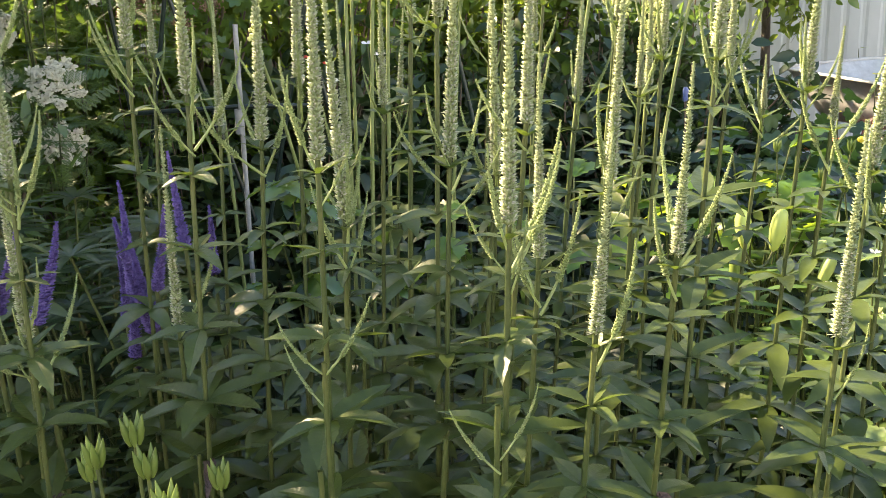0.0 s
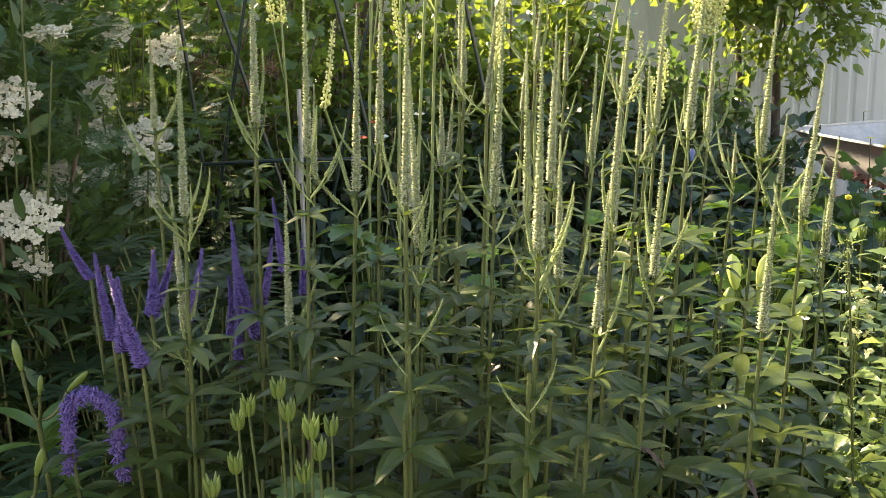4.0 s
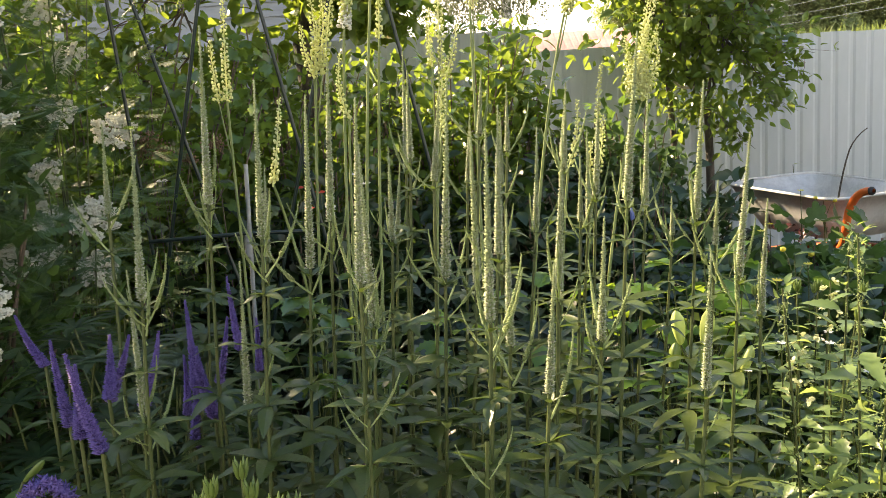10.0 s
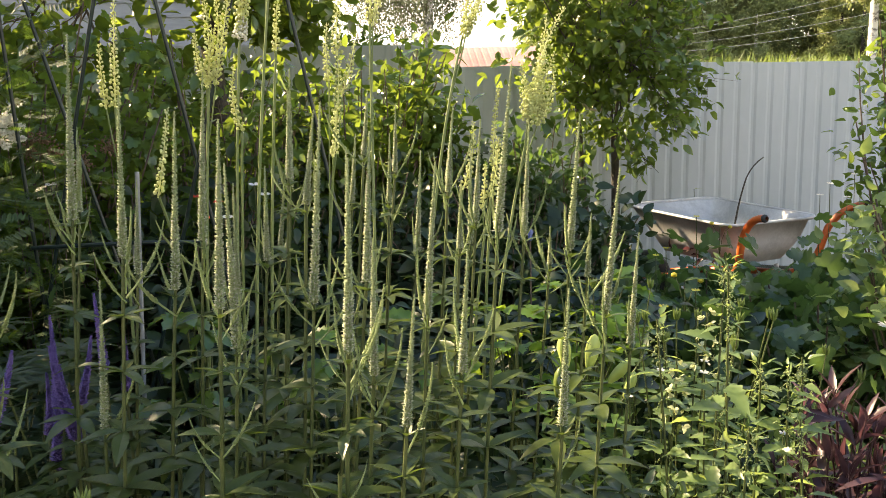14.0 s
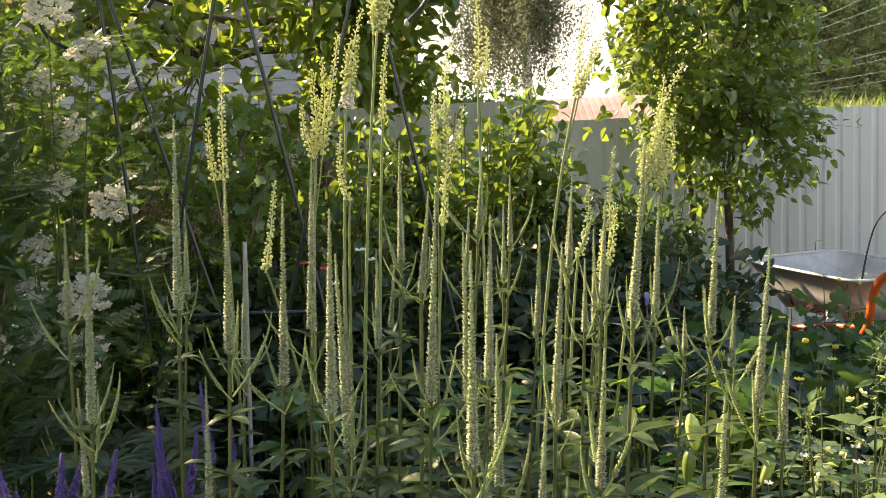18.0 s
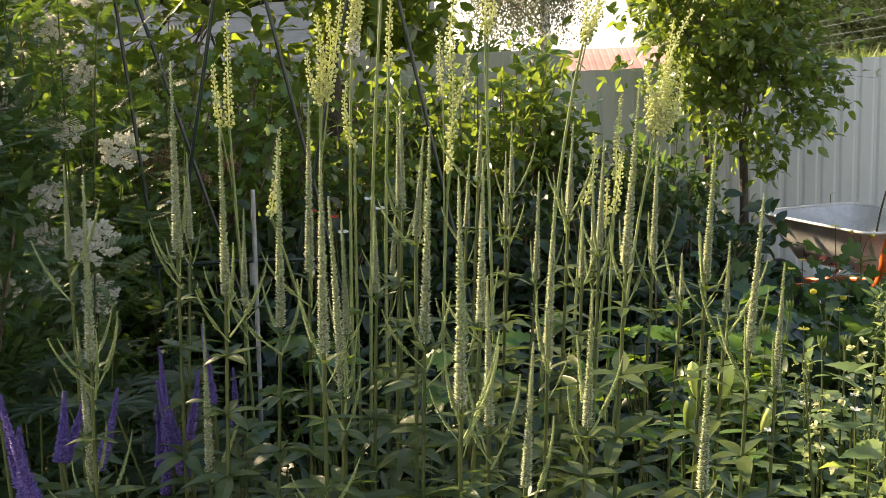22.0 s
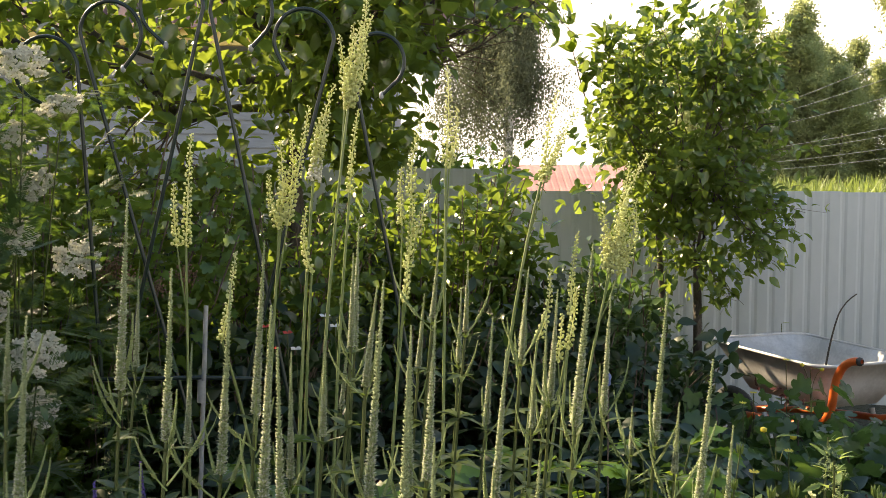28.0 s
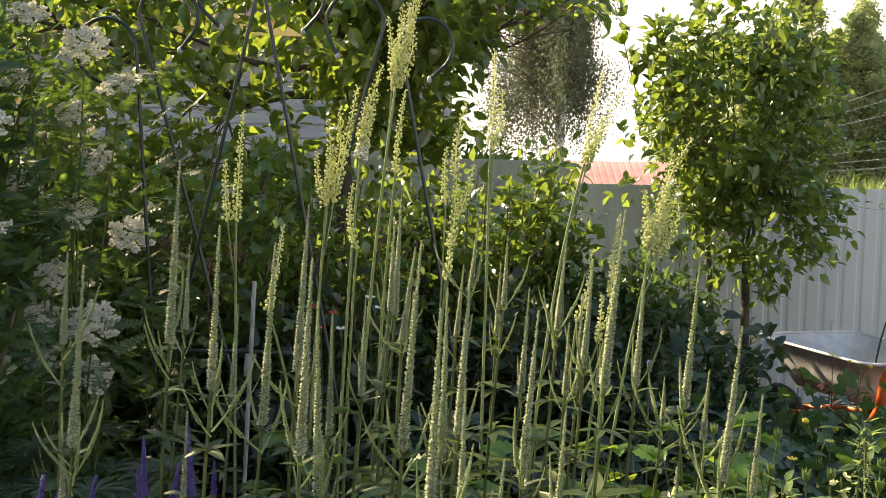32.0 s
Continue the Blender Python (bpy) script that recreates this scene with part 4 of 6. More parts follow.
def make_wheelbarrow():
    """Length along y, the handles towards -y."""
    b = thing("wheelbarrow", (1.97, 4.42, 0.16), "grey metal wheelbarrow with orange tube handles, parked by the fence", "wheelbarrow", turn=20.0)
    loops = [rounded_loop(0.305, 0.41, 0.09, 0.675), rounded_loop(0.290, 0.394, 0.085, 0.672), rounded_loop(0.245, 0.340, 0.08, 0.56),
             rounded_loop(0.195, 0.28, 0.09, 0.455), rounded_loop(0.14, 0.21, 0.08, 0.445)]
    loops[0][:, 2] += 0.02 * loops[0][:, 1]
    for q in loops[2:]:
        q[:, 1] -= 0.03
    k = len(loops[0])
    s, V = Soup(), np.concatenate(loops + [np.array([[0, -0.03, 0.444]])])
    i, j = np.arange(k), (np.arange(k) + 1) % k
    for a in range(4):
        s.q.append(np.stack([a * k + i, a * k + j, (a + 1) * k + j, (a + 1) * k + i], 1))
    s.v.append(V)
    s.n = len(V)
    s.t.append(np.stack([4 * k + i, 4 * k + j, 0 * i + 5 * k], 1))
    tray = part("tray", s.mesh("tray", M["tray"]), b, None, "scratched grey metal tray")
    tray.modifiers.new("thick", "SOLIDIFY").thickness = 0.003
    rim = np.concatenate([loops[0], loops[0][:1]])
    part("rolled_rim", Soup().add(*tube(rim, 0.008, 6)).mesh("rolled_rim", M["tray"]), b)
    for sx in (-1, 1):
        L = np.concatenate([bez((sx * 0.10, 0.55, 0.24), (sx * 0.20, 0.2, 0.32), (sx * 0.22, -0.25, 0.36), 8),
                            bez((sx * 0.22, -0.26, 0.36), (sx * 0.25, -0.43, 0.40), (sx * 0.27, -0.455, 0.56), 8)[1:],
                            bez((sx * 0.27, -0.458, 0.58), (sx * 0.29 + 0.03, -0.48, 0.72), (sx * 0.33 + 0.06, -0.60, 0.735 + 0.01 * sx), 8)[1:]])
        hd = part("handle", Soup().add(*tube(L, 0.0185, 8)).mesh("handle", M["orange"]), b, None, "orange painted tube handle")
        g = bez(L[-1] + [0, 0.004, -0.001], L[-1] + [0, -0.006, 0.001], L[-1] + [0, -0.014, 0.002], 4)
        part("grip_end", Soup().add(*tube(g, [0.0195, 0.0195, 0.018, 0.010], 8)).mesh("grip_end", M["rubber"]), hd, None, "black rubber end cap")
        leg = np.array([(sx * 0.22, -0.2, 0.40), (sx * 0.235, -0.24, 0.2), (sx * 0.235, -0.26, 0.012), (sx * 0.235, -0.12, 0.012), (sx * 0.22, 0.05, 0.36)])
        part("leg", Soup().add(*tube(leg, 0.013, 7)).mesh("leg", M["tray"]), b)
    wheel = part("wheel", Soup().add(*tube([(-0.05, 0, 0), (0.05, 0, 0)], 0.02, 8)).mesh("hub", M["steel"]), b, pose(0, 0.56, 0.19))
    a = np.linspace(0, 2 * np.pi, 25)
    ring = np.column_stack([0 * a, np.cos(a) * 0.145, np.sin(a) * 0.145])
    part("tyre", Soup().add(*tube(ring, 0.045, 8)).mesh("tyre", M["rubber"]), wheel)
    part("wheel_rim", Soup().add(*tube(ring * 0.68, 0.022, 6)).mesh("wheel_rim", M["steel"]), wheel)
    return b


make_wheelbarrow()


def make_barrow_load():
    t = thing("withered_weeds", (1.93, 4.29, 0.612), "small heap of withered reddish brown weeds in the wheelbarrow", "garden waste")
    n = 90
    p = R.normal(0, 1, (n, 3)) * [0.10, 0.10, 0.02] + [0, 0, 0.055]
    V, F = strew(blade(1, 0.4, 3, 0.5, 0.4), p, frames_for(R.normal(0, 1, (n, 3)) * [1, 1, 0.4], UP + R.normal(0, 0.6, (n, 3))), R.uniform(0.03, 0.07, n))
    part("leaves", data_of("leaves", V, F, M["burgundy"]), t)
    t = thing("bare_twig", (2.05, 4.43, 0.608), "thin bare bent twig standing in the wheelbarrow", "twig")
    L = np.concatenate([bez((0, 0, 0), (0.01, -0.03, 0.25), (0.05, -0.05, 0.40), 7), bez((0.05, -0.05, 0.40), (0.08, -0.05, 0.47), (0.14, -0.05, 0.505), 5)[1:]])
    part("stick", Soup().add(*tube(L, np.linspace(0.006, 0.003, len(L)), 5)).mesh("stick", M["bark"]), t)


make_barrow_load()


# ---------------------------------------------------------------- hooked metal plant support and stakes
def make_support():
    t = thing("plant_support", (-0.55, 2.5, 0.06), "dark green enamelled metal plant support of hooked rods", "plant support")
    rods = [  # foot x, shoulder x, shoulder height, side of the curl, radius, sweep
        (-0.81, -0.925, 1.945, -1, 0.088, 250), (-0.38, -0.925, 2.050, 1, 0.086, 225), (-1.06, -0.572, 2.120, -1, 0.088, 235),
        (-0.15, -0.558, 2.115, 1, 0.088, 230), (-0.74, -0.206, 2.030, -1, 0.084, 215), (0.22, -0.160, 1.975, 1, 0.076, 235)]
    for fx, sx, sz, side, r, sweep in rods:
        run = np.linspace((fx, 0, 0.0), (sx, 0, sz), 14)
        run[:, 1] += 0.012 * side
        a = np.radians(np.linspace(0, sweep, 18))
        arc = np.column_stack([sx + side * r - side * r * np.cos(a), np.full(18, 0.012 * side), sz + r * np.sin(a) * 1.05])
        out = arc[-1] + np.outer(np.linspace(0, 1, 4), unit(arc[-1] - arc[-2]) * 0.045)
        L = np.concatenate([run, arc[1:], out[1:]]) - [-0.55, 0, 0.06]
        rod = part("rod", Soup().add(*tube(L, 0.0058, 7)).mesh("rod", M["hook"]), t)
        cap = ball(0.0085, 1.5)
        part("end_cap", data_of("end_cap", cap[0] + L[-1], cap[1], M["pvc"]), rod, None, "worn pale end cap")
    return t


make_support()


def make_stake():
    t = thing("plastic_stake", (-0.575, 2.3, 0.2), "weathered grey plastic pipe stake standing among the flowers", "stake")
    part("pipe", Soup().add(*tube([(0, 0, 0), (0.02, 0, 0.5), (0.045, 0, 1.10)], 0.0062, 8)).mesh("pipe", M["pvc"]), t)
    part("joint", Soup().add(*tube([(0.028, 0, 0.84), (0.031, 0, 0.90)], 0.011, 8)).mesh("joint", M["pvc"]), t)
    part("cross_pipe", Soup().add(*tube([(-0.25, 0.012, 0.90), (0.03, 0.012, 0.905), (0.22, 0.012, 0.90)], 0.006, 7)).mesh("cross_pipe", M["hook"]), t)


make_stake()


# ---------------------------------------------------------------- flower spikes
def spike_axis(L, bend):
    t = np.linspace(0, 1, 12)
    return t, np.column_stack([bend * L * (t - 0.40 * t * t), 0 * t, L * t])


def florets(ax, tt, per, r, long_, wide, flare, jit):
    """Tiny florets round a curved axis at the heights tt, standing out by flare."""
    n = len(tt)
    tt = np.clip(tt + R.normal(0, jit, n), 0, 0.995)
    an = np.arange(n) * 2 * np.pi / per + (np.arange(n) // per) * 0.9 + R.normal(0, 0.12, n)
    i = np.minimum((tt * 11).astype(int), 10)
    c = ax[i] + (ax[i + 1] - ax[i]) * (tt * 11 - i)[:, None]
    up = unit(ax[i + 1] - ax[i])
    u = unit(np.cross(up, [0.3, 1, 0.1]))
    o = np.cos(an)[:, None] * u + np.sin(an)[:, None] * np.cross(up, u)
    D = unit(o + up * (1.1 - flare))
    X = unit(np.cross(D, up))
    rot = np.stack([X, np.cross(D, X), D], -1)
    k = (1 - 0.72 * tt) * R.uniform(0.8, 1.2, n)
    return strew(gem(wide, long_), c + o * (r * (1 - 0.8 * tt))[:, None], rot, k)


def spike_mesh(L, r, rows, per, mat, bend=0.0, name="flower_spike"):
    """A tapering spike of tight buds; it curves up from +x by bend and is bare at its foot when bent."""
    t, ax = spike_axis(L, bend)
    s = Soup().add(*tube(ax, r * 0.30 * (1 - 0.72 * t), 6))
    violet = mat.name == "violet_petal"
    tt = np.repeat((np.arange(rows) + 0.5) / rows, per)
    if bend and not violet:
        tt = 0.26 + 0.74 * tt
    s.add(*florets(ax, tt, per, r * 0.34, r * 0.72, r * 0.24, 0.55 if violet else 0.3, 0.014 if violet else 0.004))
    return s.mesh(name, mat)


def open_mesh(L, r, rows, per, upto):
    """Open whitish florets with outstanding stamens, crowded on the lower part of a spike."""
    t, ax = spike_axis(L, 0.0)
    tt = np.repeat((np.arange(rows) + 0.3) / rows * upto, per)
    s = Soup().add(*florets(ax, tt, per, r * 0.42, r * 0.55, r * 0.17, 0.75, 0.010))
    s.add(*florets(ax, tt[::2], per, r * 0.6, r * 0.62, r * 0.06, 1.1, 0.012))
    return s.mesh("bloom", M["vopen"])


SPIKES = [spike_mesh(0.22, 0.0082, 58, 9, M["vspike"]) for k in range(3)]
OPEN = [open_mesh(0.22, 0.0078, rows, 7, f) for rows, f in ((24, 0.42), (33, 0.58), (17, 0.28), (40, 0.72))]
SIDES = [spike_mesh(0.105, 0.0058, 36, 9, M["vside"], b) for b in (0.62, 0.85, 0.48, 1.05)]
LEAVES = [data_of("leaf", *blade(0.080, 0.0270, 14, f, d, b, 0.05, w), M["vleaf"], False) for f, d, b, w in ((0.28, 0.24, 0.40, 0.02), (0.4, 0.14, 0.36, 0.03), (0.2, 0.36, 0.42, 0.02), (0.34, 0.06, 0.38, 0.02))]
DRY_LEAF = data_of("withered_leaf", *blade(0.040, 0.012, 8, 0.9, 0.8, 0.4, 0.1, 0.12), M["withered"])
LEAF_TPL = [blade(0.080, 0.0285, 6, f, d, b, 0.0) for f, d, b in ((0.3, 0.30, 0.40), (0.4, 0.16, 0.36), (0.2, 0.45, 0.42))]


def make_veronicastrum(x, y, node, spike, sides, whole, tilt=0.05, name="veronicastrum"):
    """One stem: whorled leaves up to its node, one long spike and shorter ones round it. whole: every leaf a part."""
    bx, by = x - tilt * node + R.normal(0, 0.01), y + R.normal(0.02, 0.015)
    g = float(ground_z(bx, by))
    label = "tall veronicastrum stem with whorled leaves and pale greenish flower spikes" if spike else "leafy green veronicastrum stem with whorls of narrow leaves"
    t = thing(name, (bx, by, g), label, "flowering plant", "veronicastrum clump")
    top = np.array([x - bx, y - by, node - g])
    st = bez((0, 0, 0), top * [0.35, 0.35, 0.5] + R.normal(0, 0.008, 3), top, 14)
    part("stem", Soup().add(*tube(st, np.linspace(0.0036, 0.0022, 14), 6)).mesh("stem", M["vstem"]), t)
    z, turn, k = 0.34 + R.uniform(0, 0.06), R.uniform(0, 6), 0
    rest = Soup()
    while z < top[2] - 0.045:
        f = z / top[2] * 13
        i = min(int(f), 12)
        p = st[i] + (st[i + 1] - st[i]) * (f - i)
        cnt = int(R.integers(5, 7))
        near_top = top[2] - z
        size = (1.0 if y < 0.95 else 0.8) * min(1.0, 0.34 + near_top * 2.0) * R.uniform(0.85, 1.12)
        for j in range(cnt):
            a = turn + j * 2 * math.pi / cnt + R.normal(0, 0.12)
            el = R.normal(0.20, 0.13)
            d = np.array([math.cos(a) * math.cos(el), math.sin(a) * math.cos(el), math.sin(el)])
            rot = frames_for(d[None], (UP + R.normal(0, 0.15, 3))[None])[0]
            s = size * R.uniform(0.8, 1.15)
            if whole and z > 0.62:
                if R.random() < 0.03:
                    part("withered_leaf", DRY_LEAF, t, mat_from(rot, p, s), "curled brown withered leaf")
                else:
                    part("leaf", LEAVES[int(R.integers(4))], t, mat_from(rot, p, s))
            else:
                rest.add(*strew(LEAF_TPL[int(R.integers(3))], p[None], rot[None], [s]))
        z += R.uniform(0.062, 0.085)
        turn += 0.6
    if rest.n:
        part("lower_leaves" if whole else "leaves", rest.mesh("leaves", M["vleaf"]), t)
    for j in range(4 if spike else 0):
        a = turn + j * 1.57
        rot = frames_for(np.array([[math.cos(a), math.sin(a), 0.6]]), UP[None])[0]
        part("leaf", LEAVES[int(R.integers(4))], t, mat_from(rot, top - UP * 0.012, R.uniform(0.26, 0.42)))
    lean = R.normal(0.055, 0.03)
    if spike:
        k = spike / 0.22
        w = min(1.05, 0.55 + 0.45 * k)
        sp = part("flower_spike", SPIKES[int(R.integers(3))], t, Matrix.Translation(top) @ pose(0, 0, 0, R.normal(0, 2), math.degrees(lean), 0) @ Matrix.Diagonal((w, w, k, 1)))
        part("bloom", OPEN[int(R.integers(4))], sp, None, "sleeve of tiny open whitish florets")
    for j in range(sides):
        a = j * 360 / sides + R.uniform(-35, 35)
        k = R.uniform(0.5, 0.95) * (0.7 if not spike else 1.0)
        up = st[-1] - UP * R.uniform(0.0, 0.06)
        part("side_spike", SIDES[int(R.integers(4))], t, Matrix.Translation(up) @ pose(0, 0, 0, 0, R.normal(0, 6), a) @ Matrix.Diagonal((k, k, k, 1)))
    return t


# x, y, node height, spike length, side spikes
STEMS = [
    (-0.379, 0.790, 1.262, 0.205, 6), (-0.400, 0.810, 1.112, 0.185, 5), (-0.332, 0.980, 1.350, 0.240, 5), (-0.240, 0.852, 1.318, 0.195, 5),
    (-0.171, 1.022, 1.309, 0.228, 4), (-0.112, 0.732, 1.278, 0.208, 2), (-0.106, 0.812, 1.210, 0.222, 5), (-0.190, 0.902, 1.266, 0.225, 3),
    (-0.286, 0.880, 1.086, 0.200, 1), (-0.014, 0.860, 1.250, 0.250, 4), (-0.086, 1.050, 1.272, 0.136, 3), (-0.064, 1.327, 1.349, 0.200, 2),
    (0.028, 0.655, 1.242, 0.204, 5), (0.056, 0.755, 1.185, 0.162, 3), (0.127, 0.843, 1.227, 0.196, 4), (0.152, 0.690, 1.203, 0.140, 3),
    (0.087, 0.652, 1.160, 0.144, 1), (0.219, 0.850, 1.335, 0.206, 4), (0.300, 1.100, 1.288, 0.168, 4), (0.340, 0.970, 1.285, 0.190, 4),
    (0.253, 0.640, 1.156, 0.152, 1), (0.362, 0.860, 1.225, 0.185, 4), (0.423, 0.950, 1.152, 0.158, 3), (0.225, 1.100, 1.310, 0.155, 3),
    (0.205, 1.300, 1.352, 0.130, 2), (0.120, 1.400, 1.362, 0.122, 2), (0.143, 1.200, 1.251, 0.163, 3),
    (0.052, 0.810, 1.285, 0.180, 3), (-0.052, 1.100, 1.385, 0.130, 3), (-0.020, 0.900, 1.370, 0.120, 2), (-0.088, 1.350, 1.240, 0.120, 2),
    (0.062, 1.250, 1.405, 0.105, 2), (-0.130, 1.050, 1.215, 0.170, 3), (0.040, 1.300, 1.320, 0.120, 2), (0.110, 1.450, 1.300, 0.130, 3),
    (0.200, 1.250, 1.340, 0.120, 3), (0.200, 1.100, 1.270, 0.105, 2), (0.230, 1.200, 1.260, 0.145, 2), (0.030, 0.950, 1.220, 0.215, 3),
    (-0.460, 0.950, 1.350, 0.120, 2), (0.340, 1.100, 1.240, 0.060, 4), (0.360, 0.950, 1.250, 0.090, 3), (-0.410, 1.300, 1.320, 0.140, 3), (-0.280, 1.100, 1.250, 0.140, 3),
    (0.015, 0.615, 1.125, 0.000, 2), (-0.110, 0.665, 1.140, 0.000, 3),
]
for k, row in enumerate(STEMS):
    make_veronicastrum(*row, whole=row[1] < 0.86)
# shorter, flowerless stems that close the leaf canopy
fill_spots = []
while len(fill_spots) < 138:
    x, y = R.uniform(-0.62, 0.40), R.uniform(0.54, 1.50)
    if all((x - a) ** 2 + (y - b) ** 2 > 0.0025 for a, b in fill_spots) and y > 0.50 + 0.25 * abs(x):
        fill_spots.append((x, y))
for x, y in fill_spots:
    make_veronicastrum(x, y, R.uniform(0.84, 1.07) - 0.14 * (y - 0.6) - (0.24 if x > 0.05 and y > 0.90 else 0.14 if x > 0.12 else 0.0), 0.0, 0, whole=y < 0.78)


# ---------------------------------------------------------------- bugbane: tall stalks with strings of round cream buds
def raceme_mesh(L, w, n, mat, taper=0.6, name="raceme"):
    t = (np.arange(n) + 0.5) / n
    an = np.arange(n) * 2.4 + R.normal(0, 0.25, n)
    rad = w * (1 - taper * t) * R.uniform(0.85, 1.1, n)
    bow = R.normal(0, 0.05, 2) * L
    ax = lambda q: np.column_stack([bow[0] * np.sin(q * np.pi), bow[1] * np.sin(q * np.pi), q * L])
    P = ax(t) + np.column_stack([np.cos(an) * rad, np.sin(an) * rad, R.normal(0, 0.0015, n)])
    s = Soup().add(*tube(ax(np.linspace(-0.03, 1, 7)), np.linspace(0.0022, 0.0006, 7), 5))
    V, F = strew(ball(0.0044), P, np.tile(np.eye(3), (n, 1, 1)), R.uniform(0.85, 1.12, n) * (1 - 0.50 * t))
    s.add(V, F)
    for p, c in zip(P, ax(t)):
        s.add(*tube([c - [0, 0, 0.004], p], 0.0007, 3))
    return s.mesh(name, mat)


BLOSSOM = raceme_mesh(0.05, 0.014, 60, M["cwhite"], 0.2, "open_flowers")


def make_bugbane(foot, bend, racemes, label="tall bugbane stalk with strings of round cream buds"):
    """foot x, y; the height at which it bends; racemes of base and tip."""
    fx, fy = foot
    g = float(ground_z(fx, fy))
    t = thing("bugbane", (fx, fy, g), label, "flowering plant", "bugbane stalks")
    o = np.array([fx, fy, g])
    b0 = np.asarray(racemes[0][0], float) - o
    L = bez((0, 0, 0), (b0[0] * 0.25, b0[1] * 0.4, bend), b0, 16)
    part("stalk", Soup().add(*tube(L, np.linspace(0.0055, 0.0028, 16), 6)).mesh("stalk", M["cstem"]), t)
    for k, (a, b, thick) in enumerate(racemes):
        a, b = np.asarray(a, float) - o, np.asarray(b, float) - o
        if k:
            j = L[-3] if np.linalg.norm(a - L[-1]) < 0.09 else L[-5]
            part("branch", Soup().add(*tube(bez(j, (j + a) / 2 - UP * 0.015, a, 6), 0.0018, 5)).mesh("branch", M["cstem"]), t)
        d = b - a
        ln = np.linalg.norm(d)
        rot = Vector(d).to_track_quat("Z", "Y").to_matrix().to_4x4()
        strings = 1 if thick < 1.4 else int(round(thick * 2.2))
        for q in range(strings):
            k_ = 1.0 if q == 0 else R.uniform(0.45, 0.8)
            a2 = q * 2.4
            lean_ = 0.0 if q == 0 else R.uniform(5, 11)
            me = raceme_mesh(ln * k_, 0.0102 * min(thick, 1.15), int(ln * k_ * 350), M["cbud"], 0.55)
            part("raceme", me, t, Matrix.Translation(a) @ rot @ pose(0, 0, 0, lean_ * math.cos(a2), lean_ * math.sin(a2), math.degrees(a2)) @ Matrix.Translation((0, 0, 0.01 * (q % 3))))
    return t


Y = 1.90
make_bugbane((-0.235, 1.95), 1.1, [((-0.12, Y, 1.785), (-0.075, Y, 2.06), 2.5), ((-0.128, Y + 0.01, 1.80), (-0.14, Y + 0.01, 1.95), 1.0)])
bb = make_bugbane((-0.26, 1.92), 1.1, [((-0.195, Y, 1.645), (-0.148, Y, 1.84), 1.7)], "tall bugbane stalk with cream buds and white open flowers")
part("blossom", BLOSSOM, bb, pose(0.062, -0.02, 1.60, 4, 14, 0), "open white flowers")
make_bugbane((-0.34, 1.97), 1.0, [((-0.27, Y, 1.525), (-0.245, Y, 1.74), 1.5), ((-0.275, Y, 1.52), (-0.295, Y, 1.64), 0.9), ((-0.255, Y, 1.53), (-0.205, Y, 1.79), 1.1)])
make_bugbane((-0.19, 1.99), 1.0, [((-0.12, Y + 0.05, 1.60), (-0.10, Y + 0.05, 1.79), 0.85)])
make_bugbane((-0.25, 2.0), 0.9, [((-0.202, Y, 1.42), (-0.212, Y, 1.57), 0.8)])
make_bugbane((-0.06, 1.96), 0.9, [((0.012, Y, 1.43), (0.022, Y, 1.61), 1.1), ((0.02, Y, 1.59), (0.042, Y, 1.76), 1.2), ((0.03, Y, 1.50), (0.062, Y, 1.62), 1.0), ((0.0, Y, 1.53), (0.0, Y, 1.66), 0.9), ((0.005, Y - 0.02, 1.36), (0.012, Y - 0.02, 1.46), 0.8)])
make_bugbane((0.09, 1.97), 0.9, [((0.10, Y + 0.1, 1.67), (0.103, Y + 0.1, 1.89), 1.2), ((0.107, Y + 0.1, 1.66), (0.125, Y + 0.1, 1.80), 0.9)])
make_bugbane((0.16, 1.97), 1.15, [((0.31, Y, 1.625), (0.395, Y, 1.79), 1.4), ((0.318, Y, 1.63), (0.347, Y, 1.83), 1.0)])
make_bugbane((0.33, 1.97), 0.95, [((0.472, Y, 1.44), (0.55, Y, 1.69), 2.0), ((0.462, Y, 1.425), (0.447, Y, 1.57), 1.7), ((0.485, Y, 1.42), (0.525, Y, 1.56), 1.8)])
make_bugbane((0.25, 1.95), 0.9, [((0.305, Y, 1.27), (0.332, Y, 1.43), 0.9)])
make_bugbane((0.30, 1.99), 0.9, [((0.372, Y, 1.25), (0.392, Y, 1.39), 0.9), ((0.352, Y, 1.22), (0.360, Y, 1.33), 0.8)])
make_bugbane((0.35, 2.02), 0.9, [((0.387, Y + 0.05, 1.32), (0.402, Y + 0.05, 1.51), 0.8)])
make_bugbane((-0.50, 2.0), 0.9, [((-0.48, Y, 1.48), (-0.465, Y, 1.73), 1.0), ((-0.50, Y, 1.48), (-0.505, Y, 1.62), 0.9)])
make_bugbane((-0.27, 2.05), 0.9, [((-0.36, Y - 0.2, 1.30), (-0.33, Y - 0.2, 1.48), 0.8)])


# ---------------------------------------------------------------- violet speedwell
VIOLET = [spike_mesh(0.15, 0.0105, 70, 12, M["purple"], b, "violet_spike") for b in (0.10, 0.22, 0.36)]


